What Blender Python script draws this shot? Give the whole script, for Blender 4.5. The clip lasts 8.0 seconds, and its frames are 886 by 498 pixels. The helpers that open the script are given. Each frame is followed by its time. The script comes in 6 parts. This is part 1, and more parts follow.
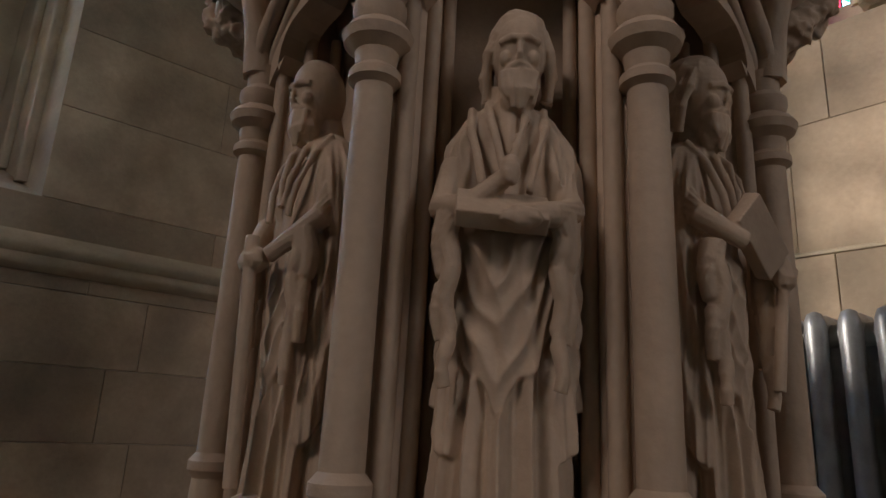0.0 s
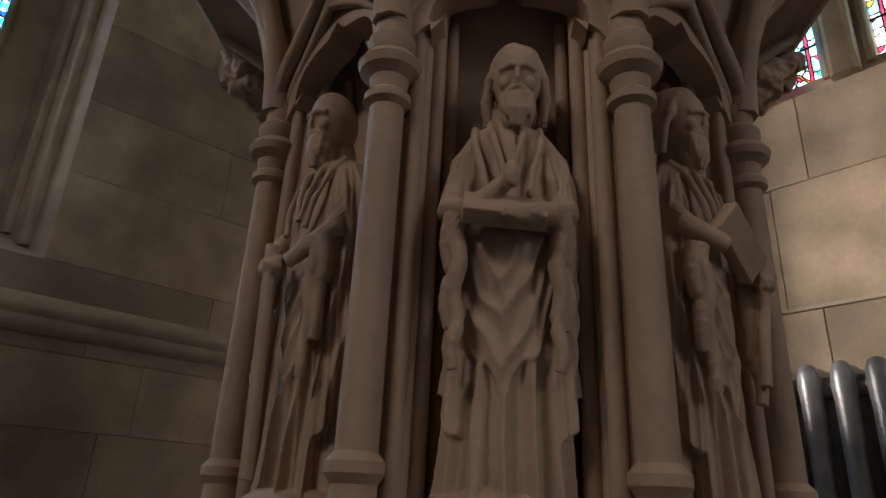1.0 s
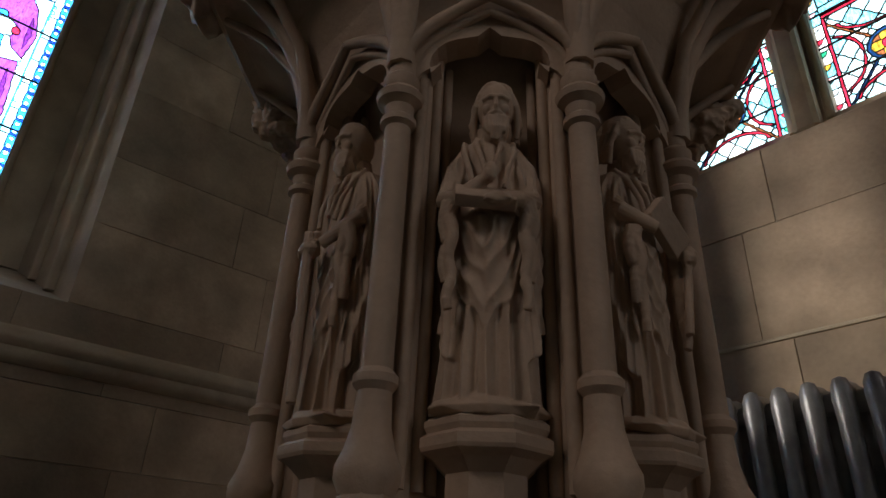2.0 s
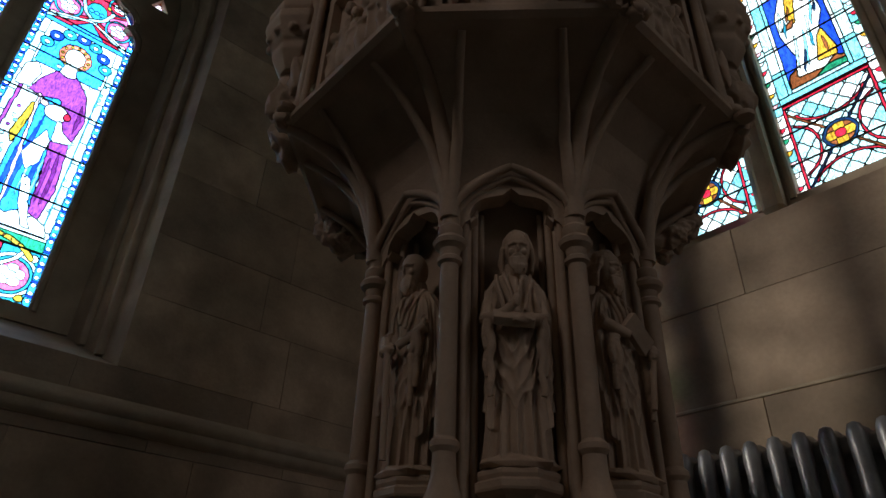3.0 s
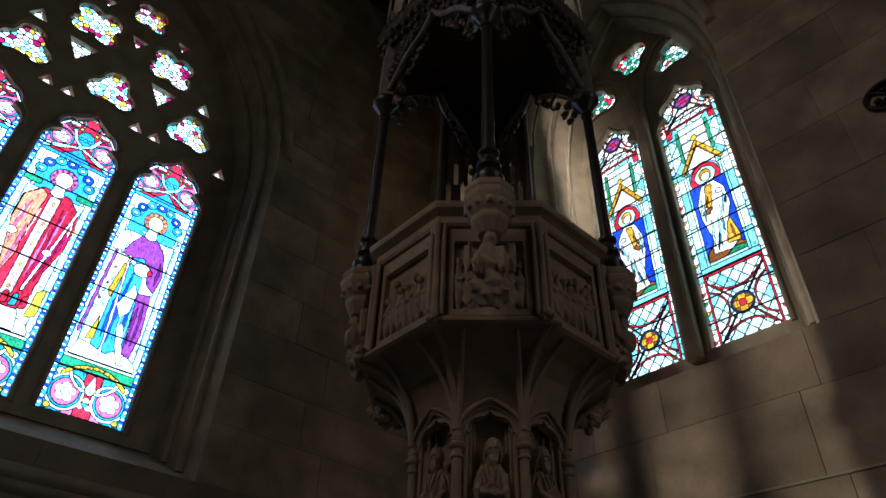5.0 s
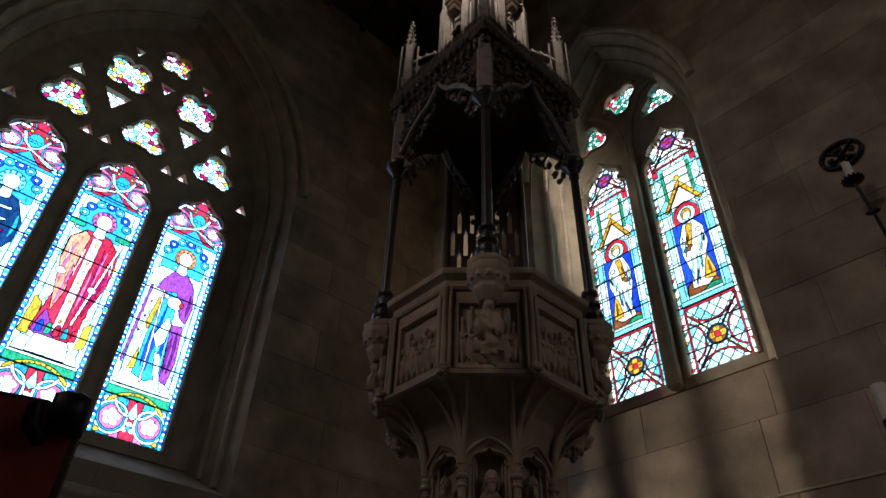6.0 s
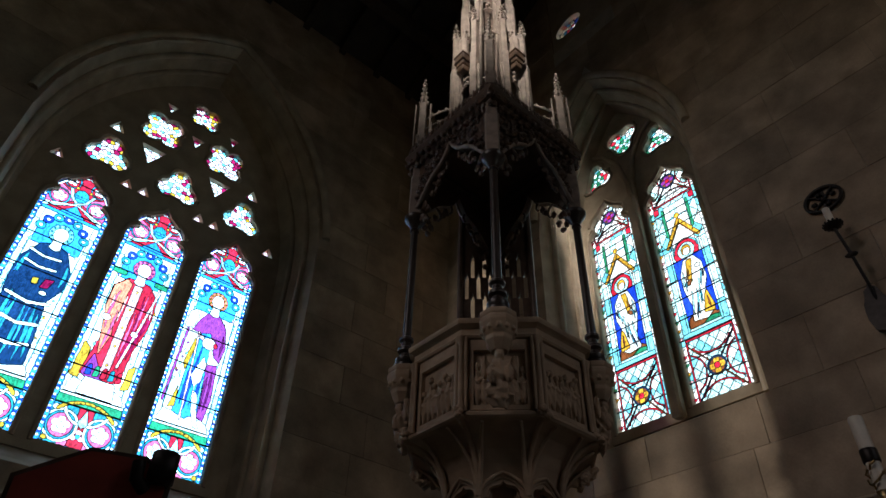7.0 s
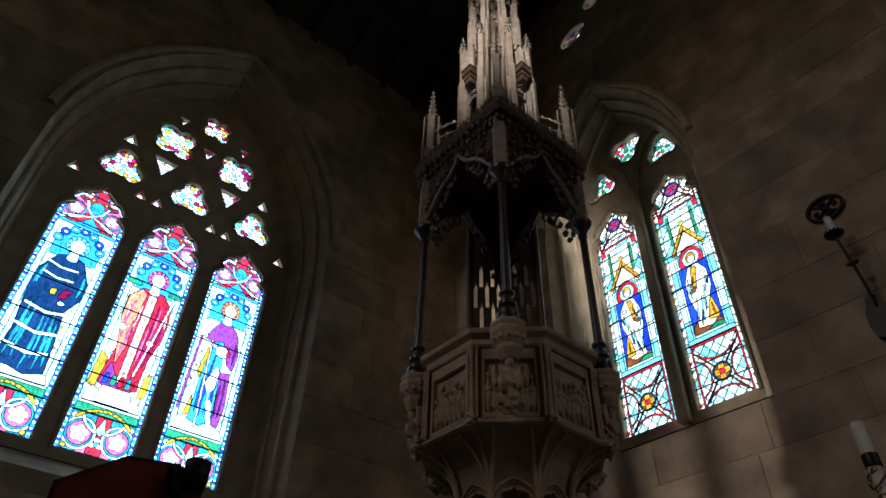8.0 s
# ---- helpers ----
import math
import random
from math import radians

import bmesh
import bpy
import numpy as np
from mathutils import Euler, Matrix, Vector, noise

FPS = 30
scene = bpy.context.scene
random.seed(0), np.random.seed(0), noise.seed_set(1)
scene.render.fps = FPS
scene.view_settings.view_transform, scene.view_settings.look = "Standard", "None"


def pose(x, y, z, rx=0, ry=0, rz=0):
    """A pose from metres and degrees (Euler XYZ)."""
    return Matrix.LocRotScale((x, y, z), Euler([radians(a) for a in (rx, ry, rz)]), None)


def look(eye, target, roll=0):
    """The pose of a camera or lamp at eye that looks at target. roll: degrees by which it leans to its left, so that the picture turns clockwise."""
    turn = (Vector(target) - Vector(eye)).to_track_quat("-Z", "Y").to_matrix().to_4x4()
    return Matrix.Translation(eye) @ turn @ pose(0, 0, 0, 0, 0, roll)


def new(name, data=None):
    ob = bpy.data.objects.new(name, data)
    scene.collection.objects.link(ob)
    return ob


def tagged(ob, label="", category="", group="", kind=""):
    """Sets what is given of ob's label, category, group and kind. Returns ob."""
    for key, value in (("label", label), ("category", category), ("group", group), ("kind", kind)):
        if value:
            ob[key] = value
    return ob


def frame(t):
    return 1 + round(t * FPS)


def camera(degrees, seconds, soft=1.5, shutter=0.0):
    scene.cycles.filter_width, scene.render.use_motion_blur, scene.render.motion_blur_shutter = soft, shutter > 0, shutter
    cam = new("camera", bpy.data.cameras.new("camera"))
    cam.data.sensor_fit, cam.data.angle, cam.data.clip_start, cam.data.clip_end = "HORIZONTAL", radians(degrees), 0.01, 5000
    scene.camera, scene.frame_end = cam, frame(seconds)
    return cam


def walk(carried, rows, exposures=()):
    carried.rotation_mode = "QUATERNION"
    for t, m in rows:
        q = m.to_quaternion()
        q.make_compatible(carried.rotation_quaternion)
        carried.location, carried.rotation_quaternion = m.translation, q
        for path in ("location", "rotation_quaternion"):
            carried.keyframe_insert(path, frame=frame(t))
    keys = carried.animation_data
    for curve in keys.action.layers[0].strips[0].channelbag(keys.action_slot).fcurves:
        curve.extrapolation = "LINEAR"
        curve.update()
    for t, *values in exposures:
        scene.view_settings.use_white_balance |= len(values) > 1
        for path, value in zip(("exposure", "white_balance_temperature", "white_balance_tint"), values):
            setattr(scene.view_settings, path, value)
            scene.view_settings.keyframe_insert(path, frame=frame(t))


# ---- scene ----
import collections

cam = camera(68.0, 8.0)
PATH = [
    (0, (0.023, 0.038, 1.257), (1.28, 1.504, 1.779), 2.9),
    (0.5, (0.015, 0.041, 1.231), (1.255, 1.476, 1.865), 2.8),
    (1, (0.0, 0.025, 1.177), (1.214, 1.428, 1.923), 2.7),
    (2.5, (-0.213, -0.182, 0.951), (0.92, 1.133, 1.944), 2.3),
    (3, (-0.399, -0.317, 0.917), (0.715, 0.966, 1.97), 2.1),
    (3.5, (-0.565, -0.508, 0.811), (0.507, 0.74, 1.948), 2.5),
    (4, (-0.8, -0.705, 0.715), (0.249, 0.488, 1.93), 2.4),
    (4.5, (-1.021, -0.939, 0.704), (0.016, 0.241, 1.941), 2.3),
    (5.8, (-1.598, -1.529, 0.609), (-0.565, -0.348, 1.85), 2.2),
    (6, (-1.668, -1.608, 0.583), (-0.639, -0.425, 1.825), 2.2),
    (6.5, (-1.838, -1.835, 0.515), (-0.828, -0.648, 1.768), 2.1),
    (7, (-1.959, -1.932, 0.478), (-0.988, -0.748, 1.764), 2.0),
    (7.5, (-2.019, -1.973, 0.435), (-1.06, -0.788, 1.73), 2.0),
    (8, (-2.06, -1.992, 0.435), (-1.105, -0.807, 1.732), 2.0),
]
EXPO = [(0, 1.85), (1, 1.6), (2.5, 0.55), (3.5, -0.05), (4.5, -0.15), (8, -0.1)]
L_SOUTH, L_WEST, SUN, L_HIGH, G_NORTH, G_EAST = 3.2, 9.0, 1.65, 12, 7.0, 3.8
walk(cam, [(t, look(eye, target, roll)) for t, eye, target, roll in PATH], exposures=EXPO)

# ---- world and light ----
world = bpy.data.worlds.new("overcast_sky")
scene.world = world
world.use_nodes = True
wn = world.node_tree
sky = wn.nodes.new("ShaderNodeTexSky")
sky.sky_type = "NISHITA"
sky.sun_disc = False
sky.sun_elevation, sky.sun_rotation = radians(12.8), radians(312.6)
wn.links.new(sky.outputs[0], wn.nodes["Background"].inputs[0])
wn.nodes["Background"].inputs[1].default_value = 0.12


def fill_lamp(name, place, target, width, height, watts, colour):
    """A fill lamp added outside an opening in an unseen wall."""
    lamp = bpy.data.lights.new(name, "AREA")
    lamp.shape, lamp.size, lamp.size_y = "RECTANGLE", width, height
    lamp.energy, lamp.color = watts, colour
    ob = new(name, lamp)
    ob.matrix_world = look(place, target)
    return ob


# added fill lamps: south for the statues, west for pulpit and east wall
fill_s = fill_lamp("south_fill", (1.2, -7.1, 5.2), (0.5, 0.5, 1.4), 2.2, 4.2, L_SOUTH, (1.0, 0.85, 0.83))
fill_w = fill_lamp("west_fill", (-6.5, 0.1, 6.4), (2.0, -1.0, 1.6), 2.6, 1.3, L_WEST, (1.0, 0.85, 0.83))
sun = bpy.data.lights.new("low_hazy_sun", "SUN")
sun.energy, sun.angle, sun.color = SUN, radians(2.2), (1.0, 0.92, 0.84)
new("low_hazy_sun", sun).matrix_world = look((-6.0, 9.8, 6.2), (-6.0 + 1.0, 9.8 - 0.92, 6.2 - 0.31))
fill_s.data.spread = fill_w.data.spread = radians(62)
# added lamp with a narrow spread, aimed to brighten the spire
high = fill_lamp("spire_fill", (-6.2, -4.0, 8.9), (0.54, 0.54, 5.75), 0.9, 1.5, L_HIGH, (1.0, 0.93, 0.86))
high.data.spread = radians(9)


# ---- materials ----
def mat(name, colour, rough=0.8, metal=0.0, scale=8.0, vary=0.25, bump=0.15, fine=70.0, spots=0.0, island=0.0, coat=0.0):
    """Two scales of tone, fine relief, and a shift of tone from piece to piece."""
    m = bpy.data.materials.new(name)
    m.use_nodes = True
    nt = m.node_tree
    bsdf = nt.nodes["Principled BSDF"]
    tc = nt.nodes.new("ShaderNodeTexCoord")
    big = nt.nodes.new("ShaderNodeTexNoise")
    big.inputs["Scale"].default_value, big.inputs["Detail"].default_value = scale, 5
    small = nt.nodes.new("ShaderNodeTexNoise")
    small.inputs["Scale"].default_value, small.inputs["Detail"].default_value = fine, 4
    geo = nt.nodes.new("ShaderNodeNewGeometry")
    for n in (big, small):
        nt.links.new(geo.outputs["Position"], n.inputs["Vector"])
    dark = [c * (1 - vary) for c in colour]
    light = [min(1, c * (1 + vary)) for c in colour]
    ramp = nt.nodes.new("ShaderNodeMix")
    ramp.data_type = "RGBA"
    ramp.inputs["A"].default_value, ramp.inputs["B"].default_value = (*dark, 1), (*light, 1)
    span = nt.nodes.new("ShaderNodeMapRange")
    span.inputs["From Min"].default_value, span.inputs["From Max"].default_value = 0.3, 0.7
    nt.links.new(big.outputs[0], span.inputs["Value"])
    nt.links.new(span.outputs[0], ramp.inputs["Factor"])
    grain = nt.nodes.new("ShaderNodeMix")
    grain.data_type, grain.blend_type = "RGBA", "MULTIPLY"
    grain.inputs["Factor"].default_value = 0.5 * vary + 0.1
    nt.links.new(ramp.outputs["Result"], grain.inputs["A"])
    nt.links.new(small.outputs[0], grain.inputs["B"])
    out = grain.outputs["Result"]
    if island:
        info = nt.nodes.new("ShaderNodeObjectInfo")
        hsv = nt.nodes.new("ShaderNodeHueSaturation")
        rng = nt.nodes.new("ShaderNodeMapRange")
        rng.inputs["To Min"].default_value, rng.inputs["To Max"].default_value = 1 - island, 1 + island
        nt.links.new(info.outputs["Random"], rng.inputs["Value"])
        nt.links.new(rng.outputs[0], hsv.inputs["Value"])
        nt.links.new(out, hsv.inputs["Color"])
        out = hsv.outputs[0]
    if spots:
        vor = nt.nodes.new("ShaderNodeTexNoise")
        vor.inputs["Scale"].default_value, vor.inputs["Detail"].default_value = 2.3, 6
        nt.links.new(geo.outputs["Position"], vor.inputs["Vector"])
        edge = nt.nodes.new("ShaderNodeMapRange")
        edge.inputs["From Min"].default_value, edge.inputs["From Max"].default_value = 0.52, 0.7
        edge.inputs["To Max"].default_value = spots
        nt.links.new(vor.outputs[0], edge.inputs["Value"])
        soot = nt.nodes.new("ShaderNodeMix")
        soot.data_type = "RGBA"
        soot.inputs["B"].default_value = (colour[0] * 0.35, colour[1] * 0.33, colour[2] * 0.32, 1)
        nt.links.new(edge.outputs[0], soot.inputs["Factor"])
        nt.links.new(out, soot.inputs["A"])
        out = soot.outputs["Result"]
    nt.links.new(out, bsdf.inputs["Base Color"])
    bsdf.inputs["Roughness"].default_value, bsdf.inputs["Metallic"].default_value = rough, metal
    bsdf.inputs["Coat Weight"].default_value = coat
    bsdf.inputs["Coat Roughness"].default_value = 0.25
    bp = nt.nodes.new("ShaderNodeBump")
    bp.inputs["Strength"].default_value, bp.inputs["Distance"].default_value = bump, 0.004
    nt.links.new(small.outputs[0], bp.inputs["Height"])
    nt.links.new(bp.outputs[0], bsdf.inputs["Normal"])
    return m


def glass(name, colour):
    """Coloured window glass: clear to light in its own colour, streaky, with a faint gloss."""
    m = bpy.data.materials.new(name)
    m.use_nodes = True
    nt = m.node_tree
    nt.nodes.remove(nt.nodes["Principled BSDF"])
    clear = nt.nodes.new("ShaderNodeBsdfTransparent")
    geo = nt.nodes.new("ShaderNodeNewGeometry")
    streak = nt.nodes.new("ShaderNodeTexNoise")
    streak.inputs["Scale"].default_value, streak.inputs["Detail"].default_value = 22, 4
    nt.links.new(geo.outputs["Position"], streak.inputs["Vector"])
    info = nt.nodes.new("ShaderNodeObjectInfo")
    add = nt.nodes.new("ShaderNodeMath")
    add.operation = "MULTIPLY_ADD"
    add.inputs[1].default_value = 0.45
    nt.links.new(info.outputs["Random"], add.inputs[0])
    nt.links.new(streak.outputs[0], add.inputs[2])
    span = nt.nodes.new("ShaderNodeMapRange")
    span.inputs["From Min"].default_value, span.inputs["From Max"].default_value = 0.4, 1.1
    nt.links.new(add.outputs[0], span.inputs["Value"])
    mix = nt.nodes.new("ShaderNodeMix")
    mix.data_type = "RGBA"
    root = [c ** 0.5 for c in colour]
    mix.inputs["A"].default_value = (*[c * 0.80 for c in root], 1)
    mix.inputs["B"].default_value = (*[min(1, c * 1.12 + 0.02) for c in root], 1)
    nt.links.new(span.outputs[0], mix.inputs["Factor"])
    nt.links.new(mix.outputs["Result"], clear.inputs[0])
    paint = nt.nodes.new("ShaderNodeTexNoise")
    paint.inputs["Scale"].default_value, paint.inputs["Detail"].default_value = 48, 3
    paint.inputs["Distortion"].default_value = 2.2
    tall = nt.nodes.new("ShaderNodeVectorMath")
    tall.operation = "MULTIPLY"
    tall.inputs[1].default_value = (1.0, 1.0, 0.32)
    nt.links.new(geo.outputs["Position"], tall.inputs[0])
    nt.links.new(tall.outputs[0], paint.inputs["Vector"])
    trace = nt.nodes.new("ShaderNodeMapRange")
    trace.inputs["From Min"].default_value, trace.inputs["From Max"].default_value = 0.40, 0.50
    trace.inputs["To Min"].default_value, trace.inputs["To Max"].default_value = 0.62, 1.0
    nt.links.new(paint.outputs[0], trace.inputs["Value"])
    shade = nt.nodes.new("ShaderNodeMix")
    shade.data_type, shade.blend_type = "RGBA", "MULTIPLY"
    shade.inputs["Factor"].default_value = 1.0
    nt.links.new(mix.outputs["Result"], shade.inputs["A"])
    nt.links.new(trace.outputs[0], shade.inputs["B"])
    nt.links.new(shade.outputs["Result"], clear.inputs[0])
    gloss = nt.nodes.new("ShaderNodeBsdfGlossy")
    gloss.inputs["Roughness"].default_value = 0.15
    both = nt.nodes.new("ShaderNodeMixShader")
    both.inputs[0].default_value = 0.04
    nt.links.new(clear.outputs[0], both.inputs[1])
    nt.links.new(gloss.outputs[0], both.inputs[2])
    nt.links.new(both.outputs[0], nt.nodes["Material Output"].inputs[0])
    return m


SKYGLOW = {}
for side, tint, power in (("north", (0.55, 0.83, 1.0), G_NORTH), ("east", (0.88, 0.97, 1.0), G_EAST)):
    SKYGLOW[side] = bpy.data.materials.new(side + "_bright_sky")
    SKYGLOW[side].use_nodes = True
    nt = SKYGLOW[side].node_tree
    nt.nodes.remove(nt.nodes["Principled BSDF"])
    glow = nt.nodes.new("ShaderNodeEmission")
    glow.inputs[0].default_value, glow.inputs[1].default_value = (*tint, 1), power
    nt.links.new(glow.outputs[0], nt.nodes["Material Output"].inputs[0])
ASHLAR = mat("sandstone_ashlar", (0.42, 0.315, 0.215), 0.9, scale=3.0, vary=0.32, bump=0.4, fine=55, spots=0.5, island=0.18)
MORTAR = mat("lime_mortar", (0.52, 0.45, 0.35), 0.95, scale=6, vary=0.2)
DRESSED = mat("dressed_sandstone", (0.46, 0.37, 0.26), 0.85, scale=5, vary=0.2, bump=0.2, spots=0.2)
CARVED = mat("carved_stone", (0.46, 0.335, 0.225), 0.75, scale=9, vary=0.18, bump=0.22, fine=120, spots=0.25)
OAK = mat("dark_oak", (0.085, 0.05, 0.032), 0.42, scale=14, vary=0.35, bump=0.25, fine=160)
POST_OAK = mat("black_stained_oak", (0.035, 0.024, 0.019), 0.32, scale=14, vary=0.3, bump=0.2, fine=160)
# canopy oak made paler than OAK where light falls on it
LIT_OAK = mat("lit_oak", (0.26, 0.205, 0.165), 0.6, scale=14, vary=0.3, bump=0.25, fine=160)
ROOF_WOOD = mat("roof_timber", (0.05, 0.036, 0.026), 0.7, scale=6, vary=0.4, bump=0.3)
IRON = mat("black_iron", (0.03, 0.026, 0.024), 0.45, 0.7, scale=30, vary=0.3)
SILVER = mat("silver_radiator_paint", (0.34, 0.335, 0.33), 0.40, 0.40, scale=18, vary=0.18, bump=0.12, fine=200)
WAX = mat("candle_wax", (0.78, 0.73, 0.62), 0.5, scale=20, vary=0.06, bump=0.05)
BRASS = mat("dull_brass", (0.34, 0.24, 0.11), 0.35, 0.9, scale=30, vary=0.3)
LEAD = mat("lead_came", (0.025, 0.025, 0.027), 0.8, 0.0, scale=30, vary=0.2)
RED = mat("red_stained_wood", (0.34, 0.045, 0.028), 0.5, scale=10, vary=0.25, bump=0.1)
FLOOR_STONE = mat("floor_flagstone", (0.27, 0.24, 0.20), 0.7, scale=4, vary=0.25, bump=0.2, island=0.15)
GLASS = {k: glass(k + "_glass", v) for k, v in dict(
    white=(0.90, 0.96, 0.98), pale=(0.46, 0.80, 0.90), teal=(0.02, 0.24, 0.36), blue=(0.01, 0.05, 0.55),
    sky=(0.03, 0.28, 0.78), red=(0.50, 0.015, 0.04), pink=(0.68, 0.11, 0.26), green=(0.015, 0.22, 0.11),
    gold=(0.55, 0.30, 0.03), purple=(0.26, 0.04, 0.27), brown=(0.20, 0.06, 0.02), navy=(0.006, 0.03, 0.10),
    aqua=(0.18, 0.60, 0.74), rose=(0.90, 0.50, 0.56),
    coral=(0.80, 0.20, 0.12), crimson=(0.28, 0.006, 0.06), plum=(0.12, 0.012, 0.12)).items()}


# ---- building helpers ----
def finish(name, bm, material, smooth=True):
    bmesh.ops.recalc_face_normals(bm, faces=bm.faces)
    me = bpy.data.meshes.new(name)
    bm.to_mesh(me)
    bm.free()
    me.materials.append(material)
    if smooth:
        me.shade_smooth()
        me.set_sharp_from_angle(angle=radians(62))
    return me


def part(name, bm, material, parent=None, label="", m=None, smooth=True):
    """Links a bmesh (or a mesh) as one object, under a thing or a part."""
    me = bm if isinstance(bm, bpy.types.Mesh) else finish(name, bm, material, smooth)
    ob = new(name, me)
    if parent:
        ob.parent = parent
    if m is not None:
        ob.matrix_basis = m
    return tagged(ob, label)


def carve(ob, voxel, rounds=2):
    """Melts the masses of a carving into one worn surface."""
    re = ob.modifiers.new("melt", "REMESH")
    re.mode, re.voxel_size, re.use_smooth_shade = "VOXEL", voxel, True
    sm = ob.modifiers.new("wear", "SMOOTH")
    sm.factor, sm.iterations = 0.5, rounds
    return ob


def thing(name, label, category, group="", kind="", place=(0, 0, 0)):
    ob = new(name)
    ob.location = place
    return tagged(ob, label, category, group, kind)


def box(bm, x0, y0, z0, x1, y1, z1, m=None):
    vs = [bm.verts.new((x, y, z)) for x in (x0, x1) for y in (y0, y1) for z in (z0, z1)]
    for f in ((0, 1, 3, 2), (4, 6, 7, 5), (0, 4, 5, 1), (2, 3, 7, 6), (0, 2, 6, 4), (1, 5, 7, 3)):
        bm.faces.new([vs[i] for i in f])
    if m is not None:
        for v in vs:
            v.co = m @ v.co
    return vs


def chamfer_box(bm, x0, y0, z0, x1, y1, z1, c, m=None):
    """A box whose upright edges and rims are cut off by c."""
    rings = []
    for z, k in ((z0, c), (z0 + c, 0), (z1 - c, 0), (z1, c)):
        a, b, d, e = x0 + k, x1 - k, y0 + k, y1 - k
        pts = [(a + c, d), (b - c, d), (b, d + c), (b, e - c), (b - c, e), (a + c, e), (a, e - c), (a, d + c)]
        rings.append([bm.verts.new((x, y, z)) for x, y in pts])
    skin(bm, rings)
    if m is not None:
        for r in rings:
            for v in r:
                v.co = m @ v.co


def skin(bm, rings, caps=True, closed=True):
    n = len(rings[0])
    for a, b in zip(rings, rings[1:]):
        for i in range(n if closed else n - 1):
            j = (i + 1) % n
            bm.faces.new((a[i], a[j], b[j], b[i]))
    if caps:
        bm.faces.new(rings[0][::-1])
        bm.faces.new(rings[-1])


def turned(bm, profile, sides=16, x=0, y=0, turn=0.0):
    """A turned (or faceted) upright: profile is rows of radius and height."""
    rings = []
    for r, z in profile:
        rings.append([bm.verts.new((x + r * math.cos(turn + 2 * math.pi * i / sides), y + r * math.sin(turn + 2 * math.pi * i / sides), z)) for i in range(sides)])
    skin(bm, rings)


def tube(bm, pts, radius, sides=8, taper=None):
    """A rod along points."""
    pts = [Vector(p) for p in pts]
    rings = []
    up = Vector((0.13, 0.21, 0.97)).normalized()
    for i, p in enumerate(pts):
        d = (pts[min(i + 1, len(pts) - 1)] - pts[max(i - 1, 0)]).normalized()
        u = d.cross(up)
        if u.length < 0.05:
            u = d.cross(Vector((1, 0, 0)))
        u.normalize()
        w = d.cross(u)
        r = radius if taper is None else radius + (taper - radius) * i / (len(pts) - 1)
        rings.append([bm.verts.new(p + r * (math.cos(a) * u + math.sin(a) * w)) for a in (2 * math.pi * k / sides for k in range(sides))])
    skin(bm, rings)


def blob(bm, centre, size, rough=0.0, seed=0.0, seg=10, rings=7):
    """A rounded lump, uneven by rough."""
    rows = []
    for j in range(1, rings):
        th = math.pi * j / rings
        row = []
        for i in range(seg):
            ph = 2 * math.pi * i / seg
            d = Vector((math.sin(th) * math.cos(ph), math.sin(th) * math.sin(ph), math.cos(th)))
            k = 1 + rough * noise.noise(d * 2.3 + Vector((seed, seed * 1.7, -seed)))
            row.append(bm.verts.new((centre[0] + d.x * size[0] * k, centre[1] + d.y * size[1] * k, centre[2] + d.z * size[2] * k)))
        rows.append(row)
    skin(bm, rows)


def arch_outline(half, spring, rise, bottom, n=14):
    """A pointed arch as a loop of (u, v), from the foot on the plus side up and over."""
    r = (half * half + rise * rise) / (2 * half)
    top = math.asin(min(1, rise / r))
    right = [(half - r + r * math.cos(a), spring + r * math.sin(a)) for a in (top * i / n for i in range(n + 1))]
    pts = [(half, bottom)] + right + [(-u, v) for u, v in right[-2::-1]] + [(-half, bottom)]
    return pts


def foil(cx, cy, r, lobes, turn=0.0, n=6, deep=0.62):
    """A foiled opening: round lobes meeting in cusps."""
    pts = []
    for k in range(lobes):
        a0 = turn + 2 * math.pi * k / lobes
        ox, oy, lr = cx + r * deep * math.cos(a0), cy + r * deep * math.sin(a0), r * (1.15 - deep) * (1.05 if lobes > 3 else 1.2)
        for i in range(n + 1):
            a = a0 - 1.75 + 3.5 * i / n
            pts.append((ox + lr * math.cos(a), oy + lr * math.sin(a)))
    return pts


def cusped_light(cx, half, bottom, spring, apex):
    """A window light with a five-lobed head, counter-clockwise."""
    h = apex - spring
    side = [(half, bottom), (half, spring)]
    head = []
    for ox, oy, r, a0, a1 in ((half * 0.52, spring + 0.02 * h, half * 0.50, -5, 75), (half * 0.36, spring + 0.44 * h, half * 0.44, -20, 78)):
        head += [(ox + r * math.cos(radians(a)), oy + r * math.sin(radians(a))) for a in (a0 + (a1 - a0) * i / 5 for i in range(6))]
    head.append((0.16 * half, spring + 0.86 * h))
    right = side + head
    pts = right + [(0, apex)] + [(-u, v) for u, v in right[::-1]]
    return [(cx + u, v) for u, v in pts]


